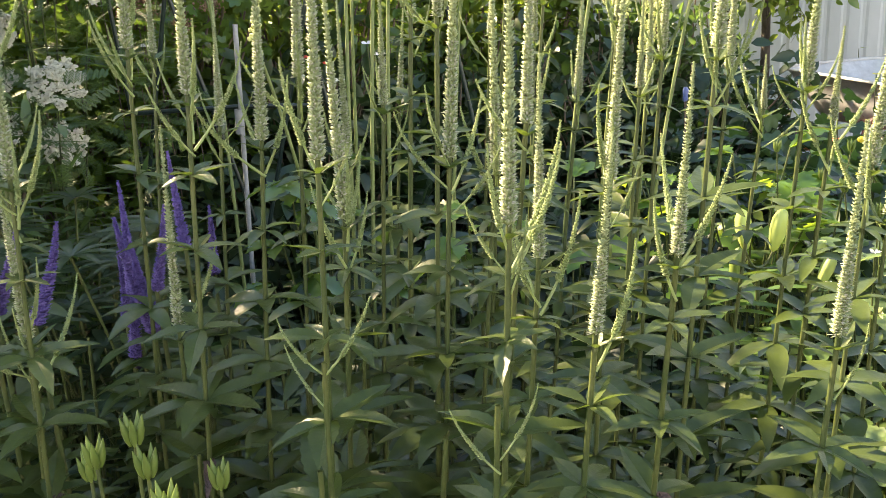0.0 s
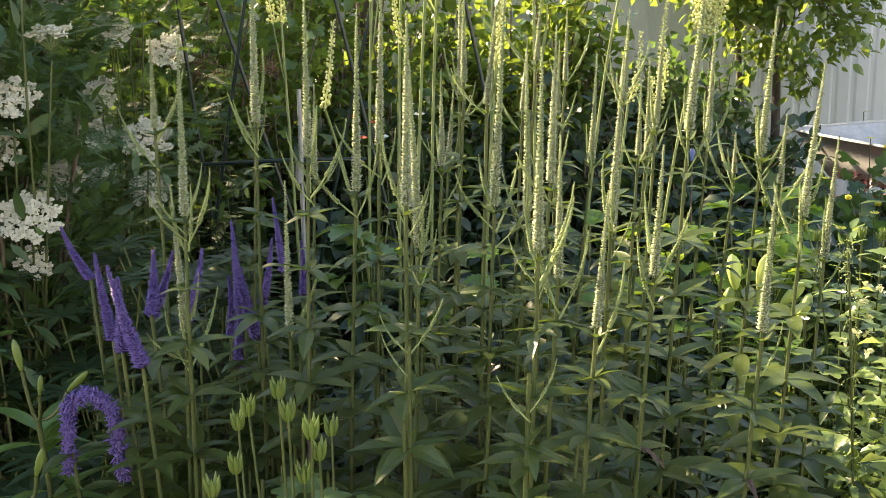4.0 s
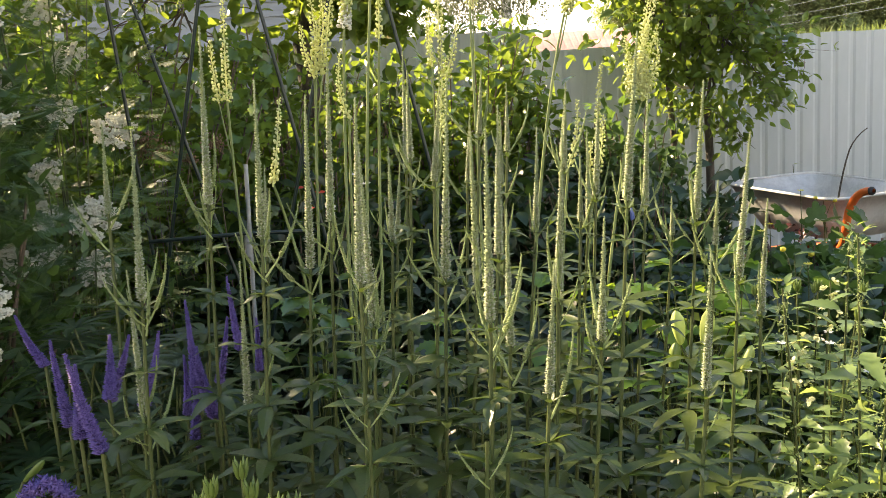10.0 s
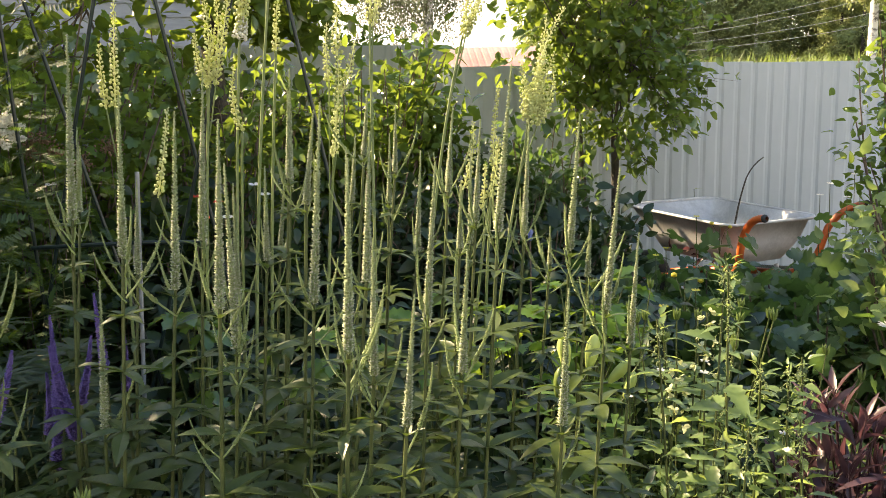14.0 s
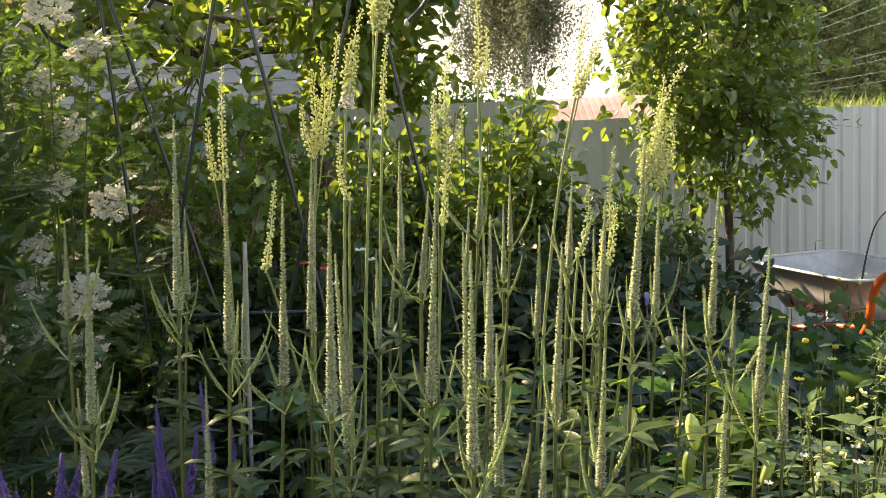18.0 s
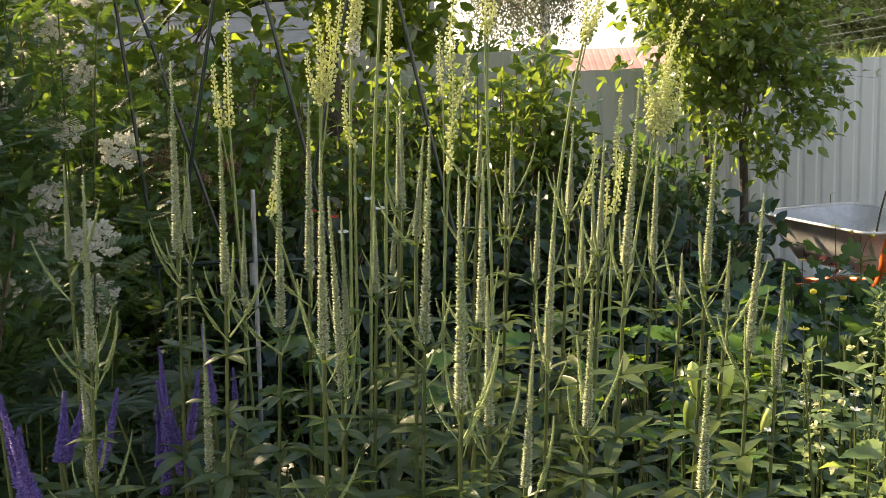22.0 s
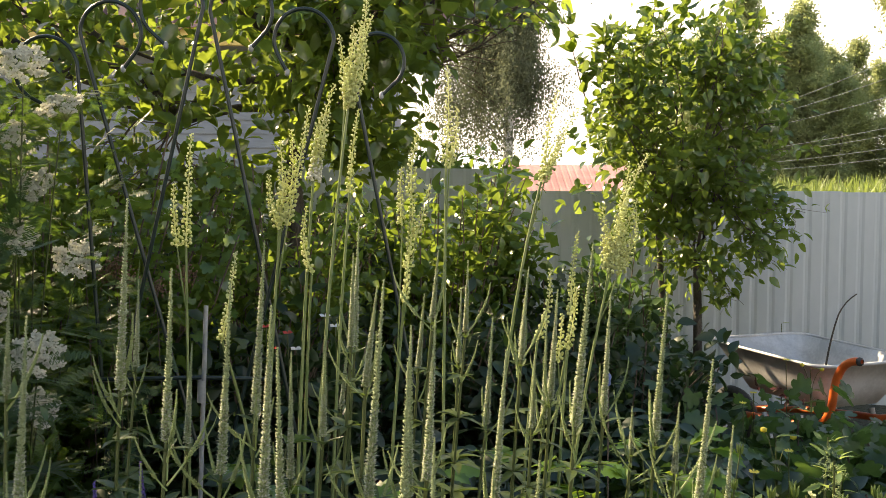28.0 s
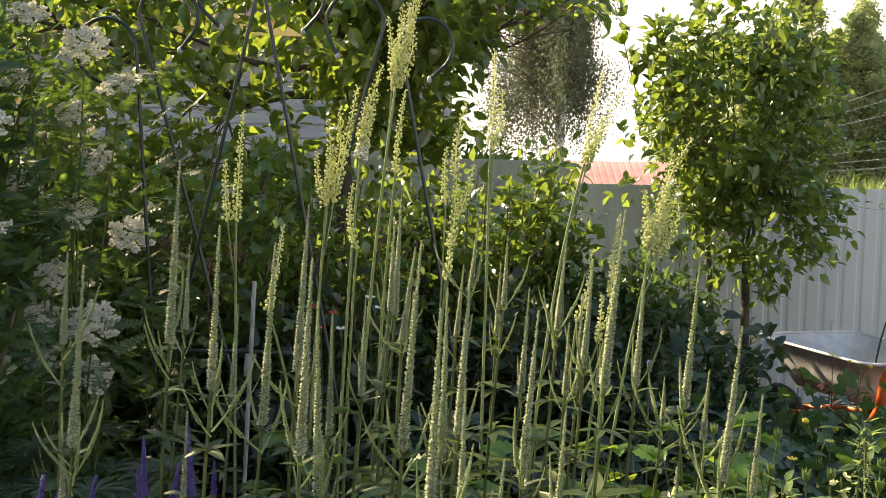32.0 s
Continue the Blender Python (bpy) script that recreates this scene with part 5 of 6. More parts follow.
def make_speedwell(x, y, z0, L, bend, arch=False):
    g = float(ground_z(x, y))
    t = thing("speedwell", (x, y, g), "violet speedwell with an arching drooping spike" if arch else "violet speedwell with a tapering flower spike", "flowering plant", "speedwell clump")
    st = bez((0, 0, 0), (0.01, 0, z0 * 0.5), (0, 0, z0 - g), 9)
    part("stem", Soup().add(*tube(st, np.linspace(0.004, 0.0025, 9), 5)).mesh("stem", M["vstem"]), t)
    if arch:
        a = np.radians(np.linspace(180, -10, 14))
        ax = np.column_stack([0.03 + 0.03 * np.cos(a), 0 * a, z0 - g + 0.035 * np.sin(a)])
        ax = np.concatenate([ax[0] + np.outer(np.linspace(1, 0.1, 6), [-0.006, 0, -0.065]), ax, ax[-1] + np.outer(np.linspace(0.1, 1, 6), [0.004, 0, -0.07])])
        s = Soup().add(*tube(ax, np.linspace(0.0065, 0.004, len(ax)), 6))
        q = np.repeat(ax, 40, axis=0) + R.normal(0, 0.0025, (40 * len(ax), 3))
        o = unit(R.normal(0, 1, (len(q), 3)))
        s.add(*strew(gem(0.0020, 0.008), q + o * 0.005, frames_for(R.normal(0, 1, o.shape), o), R.uniform(0.7, 1.25, len(q))))
        part("violet_spike", s.mesh("violet_spike", M["purple"]), t)
    else:
        k = L / 0.15
        part("violet_spike", VIOLET[bend], t, Matrix.Translation(st[-1]) @ pose(0, 0, 0, R.normal(0, 4), R.normal(3, 4), R.uniform(0, 360)) @ Matrix.Diagonal((w_ := R.uniform(0.65, 1.15), w_, k * R.uniform(0.8, 1.1), 1)))
    s = Soup()
    for zz in np.arange(0.35, z0 - g - 0.03, 0.055):
        a = R.uniform(0, 6.3)
        for j in range(3):
            d = np.array([math.cos(a + j * 2.1), math.sin(a + j * 2.1), 0.25])
            s.add(*strew(LEAF_TPL[int(R.integers(3))], np.array([[0.0, 0, zz]]), frames_for(d[None], UP[None]), [R.uniform(0.6, 0.85)]))
    part("leaves", s.mesh("leaves", M["vleaf"]), t)


for row in ((-0.532, 0.902, 1.073, 0.129, 0), (-0.444, 0.773, 1.082, 0.12, 0), (-0.475, 0.902, 1.103, 0.107, 1), (-0.459, 0.859, 1.12, 0.095, 2), (-0.419, 1.124, 1.039, 0.133, 0),
            (-0.382, 1.077, 1.01, 0.18, 1), (-0.43, 1.124, 0.944, 0.152, 0), (-0.389, 1.124, 0.987, 0.133, 1), (-0.362, 1.048, 1.072, 0.123, 1), (-0.334, 1.086, 1.11, 0.104, 2),
            (-0.485, 0.816, 1.086, 0.095, 1), (-0.42, 0.868, 1.103, 0.103, 2), (-0.315, 1.124, 1.063, 0.104, 0), (-0.571, 0.945, 1.146, 0.086, 2), (-0.448, 1.162, 0.987, 0.123, 1)):
    make_speedwell(*row)
make_speedwell(-0.560, 0.80, 1.0, 0.1, 0, True)


# ---------------------------------------------------------------- umbel-flowered tall perennial
def umbel_mesh(radius, rays, florets):
    s, w = Soup(), Soup()
    flo = blade(1.0, 0.9, 2, 0.1, 0.1, 0.5)
    ctr = []
    for k in range(rays):
        rr = radius * math.sqrt((k + 0.5) / rays)
        a = k * 2.4 + R.normal(0, 0.1)
        c = np.array([rr * math.cos(a), rr * math.sin(a), radius * 0.32 * (1 - (rr / radius) ** 2) + R.normal(0, 0.004)])
        w.add(*tube(bez((0, 0, -radius * 0.75), c * [0.55, 0.55, 0] - [0, 0, radius * 0.3], c - [0, 0, 0.006], 4), 0.0008, 3))
        e = unit(R.normal(0, 1, (florets, 3))) * radius * R.uniform(0.11, 0.155)
        ctr.append(c + e * [1, 1, 0.55])
    P = np.concatenate(ctr)
    D = R.normal(0, 1, (len(P), 3)) * [1, 1, 0.35]
    s.add(*strew(flo, P, frames_for(D, UP + R.normal(0, 0.4, (len(P), 3))), R.uniform(0.0052, 0.0088, len(P))))
    return s.mesh("florets", M["umbel"]), w.mesh("rays", M["cstem"])


UMBELS = [umbel_mesh(0.062, 27, 60), umbel_mesh(0.054, 24, 56), umbel_mesh(0.046, 20, 50)]
FROND = Soup()
for _k in range(7):
    _y = 0.16 + 0.12 * _k
    for _s in (-1, 1):
        for _j in range(5):
            _l = (0.34 - 0.03 * _k) * (0.3 + 0.7 * (_j + 1) / 5)
            _d = np.array([_s * 1.0, 0.75, -0.1])
            _p = np.array([_s * _l, _y + _l * 0.6, -0.05 * _l])
            for _q in (-0.8, 0.8):
                _w = unit(_d + [0, _q * _s, 0])
                FROND.add(*strew(blade(1.0, 0.22, 2, 0.1, 0.2), _p[None], frames_for(_w[None], UP[None]), [0.12]))
FROND.add(*tube([(0, 0, 0), (0, 0.5, 0.02), (0, 1, -0.05)], 0.006, 3))
FROND_TPL = (np.concatenate(FROND.v), np.concatenate(FROND.q))


def make_umbel_plant(name, foot, heads, n, size, low, high, label):
    fx, fy = foot
    g = float(ground_z(fx, fy))
    t = thing(name, (fx, fy, g), label, "flowering plant", "umbel flowers")
    o = np.array([fx, fy, g])
    for x, y, z, tilt, turn, k, s in heads:
        h = np.array([x, y, z]) - o
        L = bez(np.array([h[0] * 0.2 + R.normal(0, 0.05), h[1] * 0.2 + R.normal(0, 0.05), 0]), (h[0] * 0.6, h[1] * 0.6, h[2] * 0.7), h - UP * 0.045, 10)
        part("stalk", Soup().add(*tube(L, np.linspace(0.0042, 0.0018, 10), 5)).mesh("stalk", M["vstem"]), t)
        m = Matrix.Translation(h) @ pose(0, 0, 0, tilt, 0, turn) @ Matrix.Diagonal((s, s, s, 1))
        u = part("umbel", UMBELS[k][0], t, m)
        part("ray_frame", UMBELS[k][1], u)
    p = np.column_stack([np.clip(R.normal(0, size[0], n), -1.7 * size[0], 1.5 * size[0]), 0.20 + np.clip(R.normal(0, size[1], n), -1.5 * size[1], 1.7 * size[1]), R.uniform(low, high, n)])
    D = np.column_stack([R.normal(0, 1, n), R.normal(-0.3, 1, n), R.normal(0.25, 0.35, n)])
    V, F = strew(FROND_TPL, p, frames_for(D, UP + R.normal(0, 0.35, (n, 3))), R.uniform(0.06, 0.12, n))
    part("feathery_leaves", data_of("feathery_leaves", V, F, M["fern"]), t)
    return t


UM = "tall perennial with cream-white flower umbels and feathery green leaves"
make_umbel_plant("umbel_plant", (-1.12, 2.42), [(-1.04, 2.40, 1.95, 62, 20, 0, 1.0), (-0.94, 2.40, 1.835, 35, -10, 0, 1.0), (-1.07, 2.40, 1.475, 60, 10, 1, 1.0), (-0.945, 2.50, 1.41, 48, 30, 0, 1.05),
                                                 (-1.02, 2.42, 1.62, 55, -20, 1, 1.0), (-1.10, 2.45, 1.76, 50, 0, 2, 1.0), (-1.18, 2.35, 2.02, 40, 10, 1, 1.0), (-1.22, 2.40, 1.55, 50, 25, 2, 1.0), (-1.25, 2.4, 1.85, 30, 0, 0, 1.0)],
                 620, (0.20, 0.22), 0.15, 1.85, UM)
make_umbel_plant("umbel_plant", (-1.0, 2.08), [(-0.895, 2.10, 1.205, 55, 25, 0, 1.0), (-1.03, 2.10, 1.215, 45, 5, 1, 0.9), (-0.92, 2.15, 1.06, 60, 20, 1, 0.95), (-1.00, 2.10, 1.32, 50, -5, 2, 1.0), (-0.98, 2.0, 1.12, 40, 10, 2, 0.9)],
                 420, (0.18, 0.18), 0.1, 1.35, UM)
make_umbel_plant("umbel_plant", (-0.96, 1.38), [(-0.80, 1.35, 1.655, 30, 20, 0, 1.0), (-0.850, 1.35, 1.155, 50, 30, 0, 0.85), (-0.905, 1.60, 1.18, 45, 10, 1, 0.9), (-0.86, 1.36, 1.065, 50, 30, 2, 0.7), (-0.88, 1.40, 1.365, 40, 10, 1, 0.9),
                                                 (-0.775, 1.36, 1.475, 4, 0, 2, 0.85), (-0.92, 1.42, 1.27, 45, 0, 2, 0.9), (-1.0, 1.4, 1.55, 35, 0, 0, 1.0)],
                 560, (0.15, 0.17), 0.1, 1.50, UM)
make_umbel_plant("umbel_plant", (-1.55, 1.9), [(-1.45, 1.9, 1.9, 40, 0, 0, 1.0), (-1.6, 1.8, 1.7, 40, 20, 1, 1.0), (-1.35, 1.8, 1.5, 40, 0, 1, 1.0)], 620, (0.28, 0.30), 0.1, 2.1, UM)
# elders added tall and dense, mostly out of view, to shade the bed
make_bush("elder_bush", "tall leafy shrub at the bed's edge, added mostly out of view to shade it", (-1.36, 1.50), (0.40, 0.46, 2.75), 190, 110, SLIM, 0.075, M["fern"])
make_bush("elder_bush", "dense dark leafy shrub added out of view to shade the bed", (-1.72, 2.20), (0.58, 0.62, 3.15), 230, 130, SLIM, 0.080, M["fern"])
make_bush("elder_bush", "dark leafy shrub among the umbel flowers", (-1.15, 1.55), (0.36, 0.45, 1.85), 100, 90, SLIM, 0.060, M["fern"])


# ---------------------------------------------------------------- lilies, columbines, nettles and other herbs
def lathe(profile, sides=12, ridges=0.0):
    p = np.asarray(profile, float)
    a = np.linspace(0, 2 * np.pi, sides, endpoint=False)
    r = p[:, 0][:, None] * (1 + ridges * np.cos(3 * a))[None]
    V = np.stack([r * np.cos(a), r * np.sin(a), np.broadcast_to(p[:, 1][:, None], r.shape)], -1).reshape(-1, 3)
    i, j = np.meshgrid(np.arange(len(p) - 1) * sides, np.arange(sides), indexing="ij")
    k = (j + 1) % sides
    return V, np.stack([i + j, i + k, i + sides + k, i + sides + j], -1).reshape(-1, 4)


BUD = lathe([(0.001, 0), (0.006, 0.004), (0.0105, 0.018), (0.0135, 0.038), (0.0125, 0.055), (0.007, 0.068), (0.001, 0.073)], 12, 0.14)


def make_lily(x, y, top, buds, mat, leaves, label, leaf_low=0.3):
    g = float(ground_z(x, y))
    t = thing("lily", (x, y, g), label, "flowering plant", "lilies")
    h = top - g
    st = bez((0, 0, 0), (0.01, 0, h * 0.5), (0.0, 0, h - 0.04), 10)
    part("stem", Soup().add(*tube(st, np.linspace(0.006, 0.004, 10), 6)).mesh("stem", M["vstem"]), t)
    for dx, dy, dz, tilt, turn, s in buds:
        b = np.array([dx, dy, h + dz])
        part("pedicel", Soup().add(*tube(bez(st[-1], st[-1] + [dx * 0.6, dy * 0.6, 0.0], b, 6), 0.0026, 5)).mesh("pedicel", M["vstem"]), t)
        part("bud", data_of("bud", BUD[0], BUD[1], mat), t, Matrix.Translation(b) @ pose(0, 0, 0, 0, tilt, turn) @ Matrix.Diagonal((s * (0.65 if s < 0.8 else 1.0), s * (0.65 if s < 0.8 else 1.0), s, 1)))
    tpl = blade(0.12, 0.022, 7, 0.35, 0.35, 0.35)
    s = Soup()
    for k in range(leaves):
        zz = R.uniform(leaf_low, h - 0.05)
        a = R.uniform(0, 6.3)
        d = np.array([math.cos(a), math.sin(a), 0.45])
        s.add(*strew(tpl, np.array([[0.0, 0, zz]]), frames_for(d[None], UP[None]), [R.uniform(0.6, 1.1)]))
    part("leaves", s.mesh("leaves", M["lilyleaf"]), t)
    return t


make_lily(0.53, 1.68, 0.890, [(-0.025, 0, -0.005, -8, 0, 1.1), (0.025, 0, -0.01, 10, 0, 1.15), (0.065, -0.02, -0.035, 40, -20, 0.95)], M["lilybud"], 46, "lily stem with pale green swelling buds")
make_lily(0.47, 1.66, 0.845, [(0.01, 0, -0.02, 6, 0, 1.0)], M["greenbud"], 40, "leafy lily stem with one green bud")
make_lily(0.60, 1.62, 0.86, [(0.02, 0, -0.03, 20, 0, 0.9)], M["lilybud"], 36, "leafy lily stem with one pale bud")
make_lily(-0.630, 0.86, 1.015, [(-0.012, 0, 0.03, -6, 0, 0.62), (0.045, 0, 0.0, 48, 0, 0.58), (0.012, -0.01, 0.0, 12, 0, 0.40)], M["greenbud"], 60, "low lily with slim bright green buds")
make_lily(-0.600, 0.76, 0.955, [(0.01, 0, -0.01, 20, 0, 0.55)], M["greenbud"], 50, "low lily with slim bright green buds")


def make_columbine(x, y, top, heads, label="columbine stems with upright yellow-green seed pods"):
    g = float(ground_z(x, y))
    t = thing("columbine", (x, y, g), label, "flowering plant", "columbines")
    pod = lathe([(0.0015, 0), (0.0034, 0.006), (0.0036, 0.014), (0.002, 0.022), (0.0004, 0.029)], 6)
    s = Soup()
    for k in range(heads * 8):
        a = R.uniform(0, 6.3)
        w = unit(np.array([math.cos(a), math.sin(a), 0.3]))
        p = np.array([R.normal(0, 0.05), R.normal(0, 0.05), (top - g) * R.uniform(0.45, 0.88)])
        s.add(*strew(LOBED, p[None], frames_for(w[None], UP[None]), [R.uniform(0.035, 0.06)]))
    part("foliage", s.mesh("foliage", M["nettle"]), t)
    for k in range(heads):
        b = np.array([R.normal(0, 0.075 if heads < 9 and y > 1 else 0.03), R.normal(0, 0.05), top - g - abs(R.normal(0, 0.05))])
        L = bez((0, 0, 0), (b[0] * 0.4, b[1] * 0.4, b[2] * 0.6), b, 9)
        part("stem", Soup().add(*tube(L, np.linspace(0.003, 0.0015, 9), 5)).mesh("stem", M["vstem"]), t)
        s = Soup()
        for j in range(5):
            a = j * 1.257
            d = unit(np.array([math.cos(a) * 0.22, math.sin(a) * 0.22, 1.0]))
            rot = frames_for(np.cross(d, [0.3, 1, 0])[None], d[None])
            s.add(*strew((pod[0][:, [0, 1, 2]], pod[1]), (b + [math.cos(a) * 0.003, math.sin(a) * 0.003, 0])[None], rot, [0.85]))
        part("seed_pod", s.mesh("seed_pod", M["greenbud"]), t)
    return t


for row in ((-0.25, 0.62, 1.095, 4), (-0.285, 0.60, 1.045, 3), (-0.21, 0.61, 1.05, 4), (0.70, 1.48, 1.06, 4), (0.75, 1.60, 1.02, 5), (0.86, 1.75, 1.02, 4), (0.66, 1.85, 1.06, 4), (0.93, 1.50, 0.98, 4)):
    make_columbine(*row)


NET = [data_of("leaf", *blade(0.072, 0.027, 13, 0.3, 0.30, 0.30, 0.14, 0.03), M["nettle"]), data_of("leaf", *blade(0.060, 0.019, 11, 0.35, 0.2, 0.28, 0.14, 0.04), M["nettle"])]


def make_nettle(x, y, top, label="sunlit pale green nettle with toothed leaves"):
    g = float(ground_z(x, y))
    t = thing("nettle", (x, y, g), label, "weed", "nettles")
    h = top - g
    e = np.array([R.normal(0, 0.07), R.normal(0, 0.04), h])
    st = bez((0, 0, 0), (R.normal(0, 0.03), 0, h * 0.5), e, 12)
    part("stem", Soup().add(*tube(st, np.linspace(0.0040, 0.0018, 12), 5)).mesh("stem", M["vstem"]), t)
    z, turn, cat = 0.35, R.uniform(0, 6), Soup()
    while z < h:
        f = z / h * 11
        i = min(int(f), 10)
        p = st[i] + (st[i + 1] - st[i]) * (f - i)
        s = min(0.92, 0.34 + (h - z) * 3.0)
        for j in range(3 if h - z > 0.04 else 4):
            a = turn + j * (2.1 if h - z > 0.04 else math.pi / 2)
            a += R.normal(0, 0.35)
            d = np.array([math.cos(a), math.sin(a), R.normal(0.20, 0.28) if h - z > 0.04 else 0.8])
            if R.random() < 0.10 and h - z > 0.06:
                continue
            rot = frames_for(unit(d)[None], (UP + R.normal(0, 0.35, 3))[None])[0]
            part("leaf", NET[int(R.integers(2))], t, mat_from(rot, p + d * 0.010, s * R.uniform(0.6, 1.2)))
            q = np.cumsum(np.tile(d * [0.0013, 0.0013, 0] - UP * 0.0014, (12, 1)) + R.normal(0, 0.0012, (12, 3)), axis=0) + p
            cat.add(*strew(ball(0.0013), q, np.tile(np.eye(3), (12, 1, 1)), R.uniform(0.6, 1.3, 12)))
        turn += math.pi / 2 + R.normal(0, 0.1)
        z += max(0.020, min(0.046, (h - z) * 0.32))
    part("catkin_spray", cat.mesh("catkin_spray", M["vside"]), t)["kind"] = "stuff"
    return t


for row in ((0.625, 1.08, 1.225), (0.735, 1.10, 1.06), (0.585, 1.12, 1.13), (0.66, 1.16, 1.07), (0.70, 1.30, 1.20), (0.85, 1.30, 1.01), (0.76, 1.02, 0.98), (0.60, 0.98, 1.00), (0.88, 1.42, 0.93)):
    make_nettle(*row)


PEONY_LEAF = data_of("leaflet", *blade(0.080, 0.017, 7, 0.4, 0.25, 0.4, 0.06), M["burgundy"])


def make_burgundy(x, y, top):
    g = float(ground_z(x, y))
    t = thing("peony", (x, y, g), "dark burgundy-leaved bushy perennial with pointed divided leaves", "plant", "burgundy perennials")
    for k in range(15):
        a = R.uniform(0, 6.3)
        e = np.array([math.cos(a) * R.uniform(0.02, 0.11), math.sin(a) * R.uniform(0.02, 0.10), (top - g) * R.uniform(0.72, 1.0)])
        L = bez((0, 0, 0), (e[0] * 0.2, e[1] * 0.2, e[2] * 0.6), e, 8)
        stalk = part("leaf_stalk", Soup().add(*tube(L, 0.0022, 5)).mesh("leaf_stalk", M["burgundy"]), t)
        d0 = unit(L[-1] - L[-3])
        for j in range(7):
            w = unit(d0 * 0.8 + R.normal(0, 0.5, 3))
            rot = frames_for(w[None], (UP + R.normal(0, 0.4, 3))[None])[0]
            part("leaflet", PEONY_LEAF, stalk, mat_from(rot, L[-1 - (j % 3)], R.uniform(0.7, 1.15)))
    return t


for row in ((0.93, 1.33, 0.90), (1.04, 1.38, 0.88), (1.15, 1.36, 0.84), (0.99, 1.24, 0.82)):
    make_burgundy(*row)


def make_bright_clump(x, y, top, n, size, mat, name, label):
    g = float(ground_z(x, y))
    t = thing(name, (x, y, g), label, "plant")
    for k in range(n):
        a = R.uniform(0, 6.3)
        rr = R.uniform(0.02, 0.13)
        e = np.array([math.cos(a) * rr, math.sin(a) * rr, (top - g) * R.uniform(0.75, 1.0)])
        L = bez((0, 0, 0), (e[0] * 0.2, e[1] * 0.2, e[2] * 0.8), e, 7)
        stalk = part("leaf_stalk", Soup().add(*tube(L, 0.002, 5)).mesh("leaf_stalk", M["vstem"]), t)
        s = Soup()
        d = np.array([math.cos(a), math.sin(a), R.normal(0.1, 0.35)])
        for j in range(3):
            w = unit(unit(d) + np.cross(unit(d), UP) * (j - 1) * 0.8)
            s.add(*strew(blade(1.0, 0.46, 11, 0.25, 0.3, 0.55, 0.22, 0.03), e[None], frames_for(w[None], (UP + R.normal(0, 0.3, 3))[None]), [size * R.uniform(0.8, 1.15)]))
        part("leaf", s.mesh("leaf", mat), t)
    return t


BR = "clump of bright sunlit green divided leaves among the flowers"
make_bright_clump(0.60, 1.95, 1.02, 18, 0.085, M["bright"], "hellebore", BR)
make_bright_clump(0.47, 1.98, 0.98, 14, 0.08, M["bright"], "hellebore", BR)
make_bright_clump(0.20, 1.80, 1.06, 8, 0.08, M["bright"], "hellebore", BR)
make_bright_clump(0.02, 1.85, 1.04, 6, 0.08, M["bright"], "hellebore", BR)
make_bright_clump(-0.30, 1.75, 1.06, 12, 0.08, M["bush"], "hellebore", "clump of green divided leaves among the flower stems")
make_bright_clump(0.74, 2.10, 0.92, 14, 0.08, M["bush"], "hellebore", "clump of green divided leaves among the flower stems")


def make_lupin(x, y, top):
    g = float(ground_z(x, y))
    t = thing("lupin", (x, y, g), "lupin with dark green star-shaped leaves in shade", "plant", "lupins")
    for k in range(13):
        a, rr = R.uniform(0, 6.3), R.uniform(0.02, 0.16)
        e = np.array([math.cos(a) * rr, math.sin(a) * rr, (top - g) * R.uniform(0.75, 1.0)])
        stalk = part("leaf_stalk", Soup().add(*tube(bez((0, 0, 0), (e[0] * 0.2, e[1] * 0.2, e[2] * 0.7), e, 6), 0.002, 5)).mesh("leaf_stalk", M["vstem"]), t)
        s = Soup()
        for j in range(9):
            b = j * 0.698
            w = np.array([math.cos(b), math.sin(b), 0.35])
            s.add(*strew(blade(0.075, 0.017, 5, 0.3, 0.3, 0.55), e[None], frames_for(unit(w)[None], UP[None]), [R.uniform(0.85, 1.1)]))
        # leaf colour darkened to stand for the shade here
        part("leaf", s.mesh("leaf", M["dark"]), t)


for row in ((-0.74, 1.32, 1.13), (-0.58, 1.40, 1.10), (-0.86, 1.18, 0.98), (-0.70, 1.00, 0.92), (-0.46, 1.35, 1.06), (-0.72, 1.58, 1.08)):
    make_lupin(*row)


def make_flower(name, loc, r, petals, mat, label, category="flower", eye=True, foot=None):
    x, y, z = loc
    g = float(ground_z(x, y))
    t = thing(name, (x, y, g), label, category)
    st = bez((0, 0, 0), (0.02, 0.01, (z - g) * 0.5), (0, 0, z - g), 8)
    part("stem", Soup().add(*tube(st, 0.0018, 5)).mesh("stem", M["vstem"]), t)
    s = Soup()
    for j in range(petals):
        a = j * 2 * math.pi / petals
        w = unit(np.array([math.cos(a), math.sin(a) - 0.4, 0.35]))
        s.add(*strew(blade(1.0, 2.6 / petals, 3, 0.2, 0.2, 0.6), st[-1][None], frames_for(w[None], np.array([[0, -0.7, 0.8]])), [r]))
    part("petals", s.mesh("petals", mat), t)
    if eye:
        b = ball(r * 0.24)
        part("eye", data_of("eye", b[0] + st[-1] + [0, -0.004, 0.004], b[1], M["yellow"]), t)


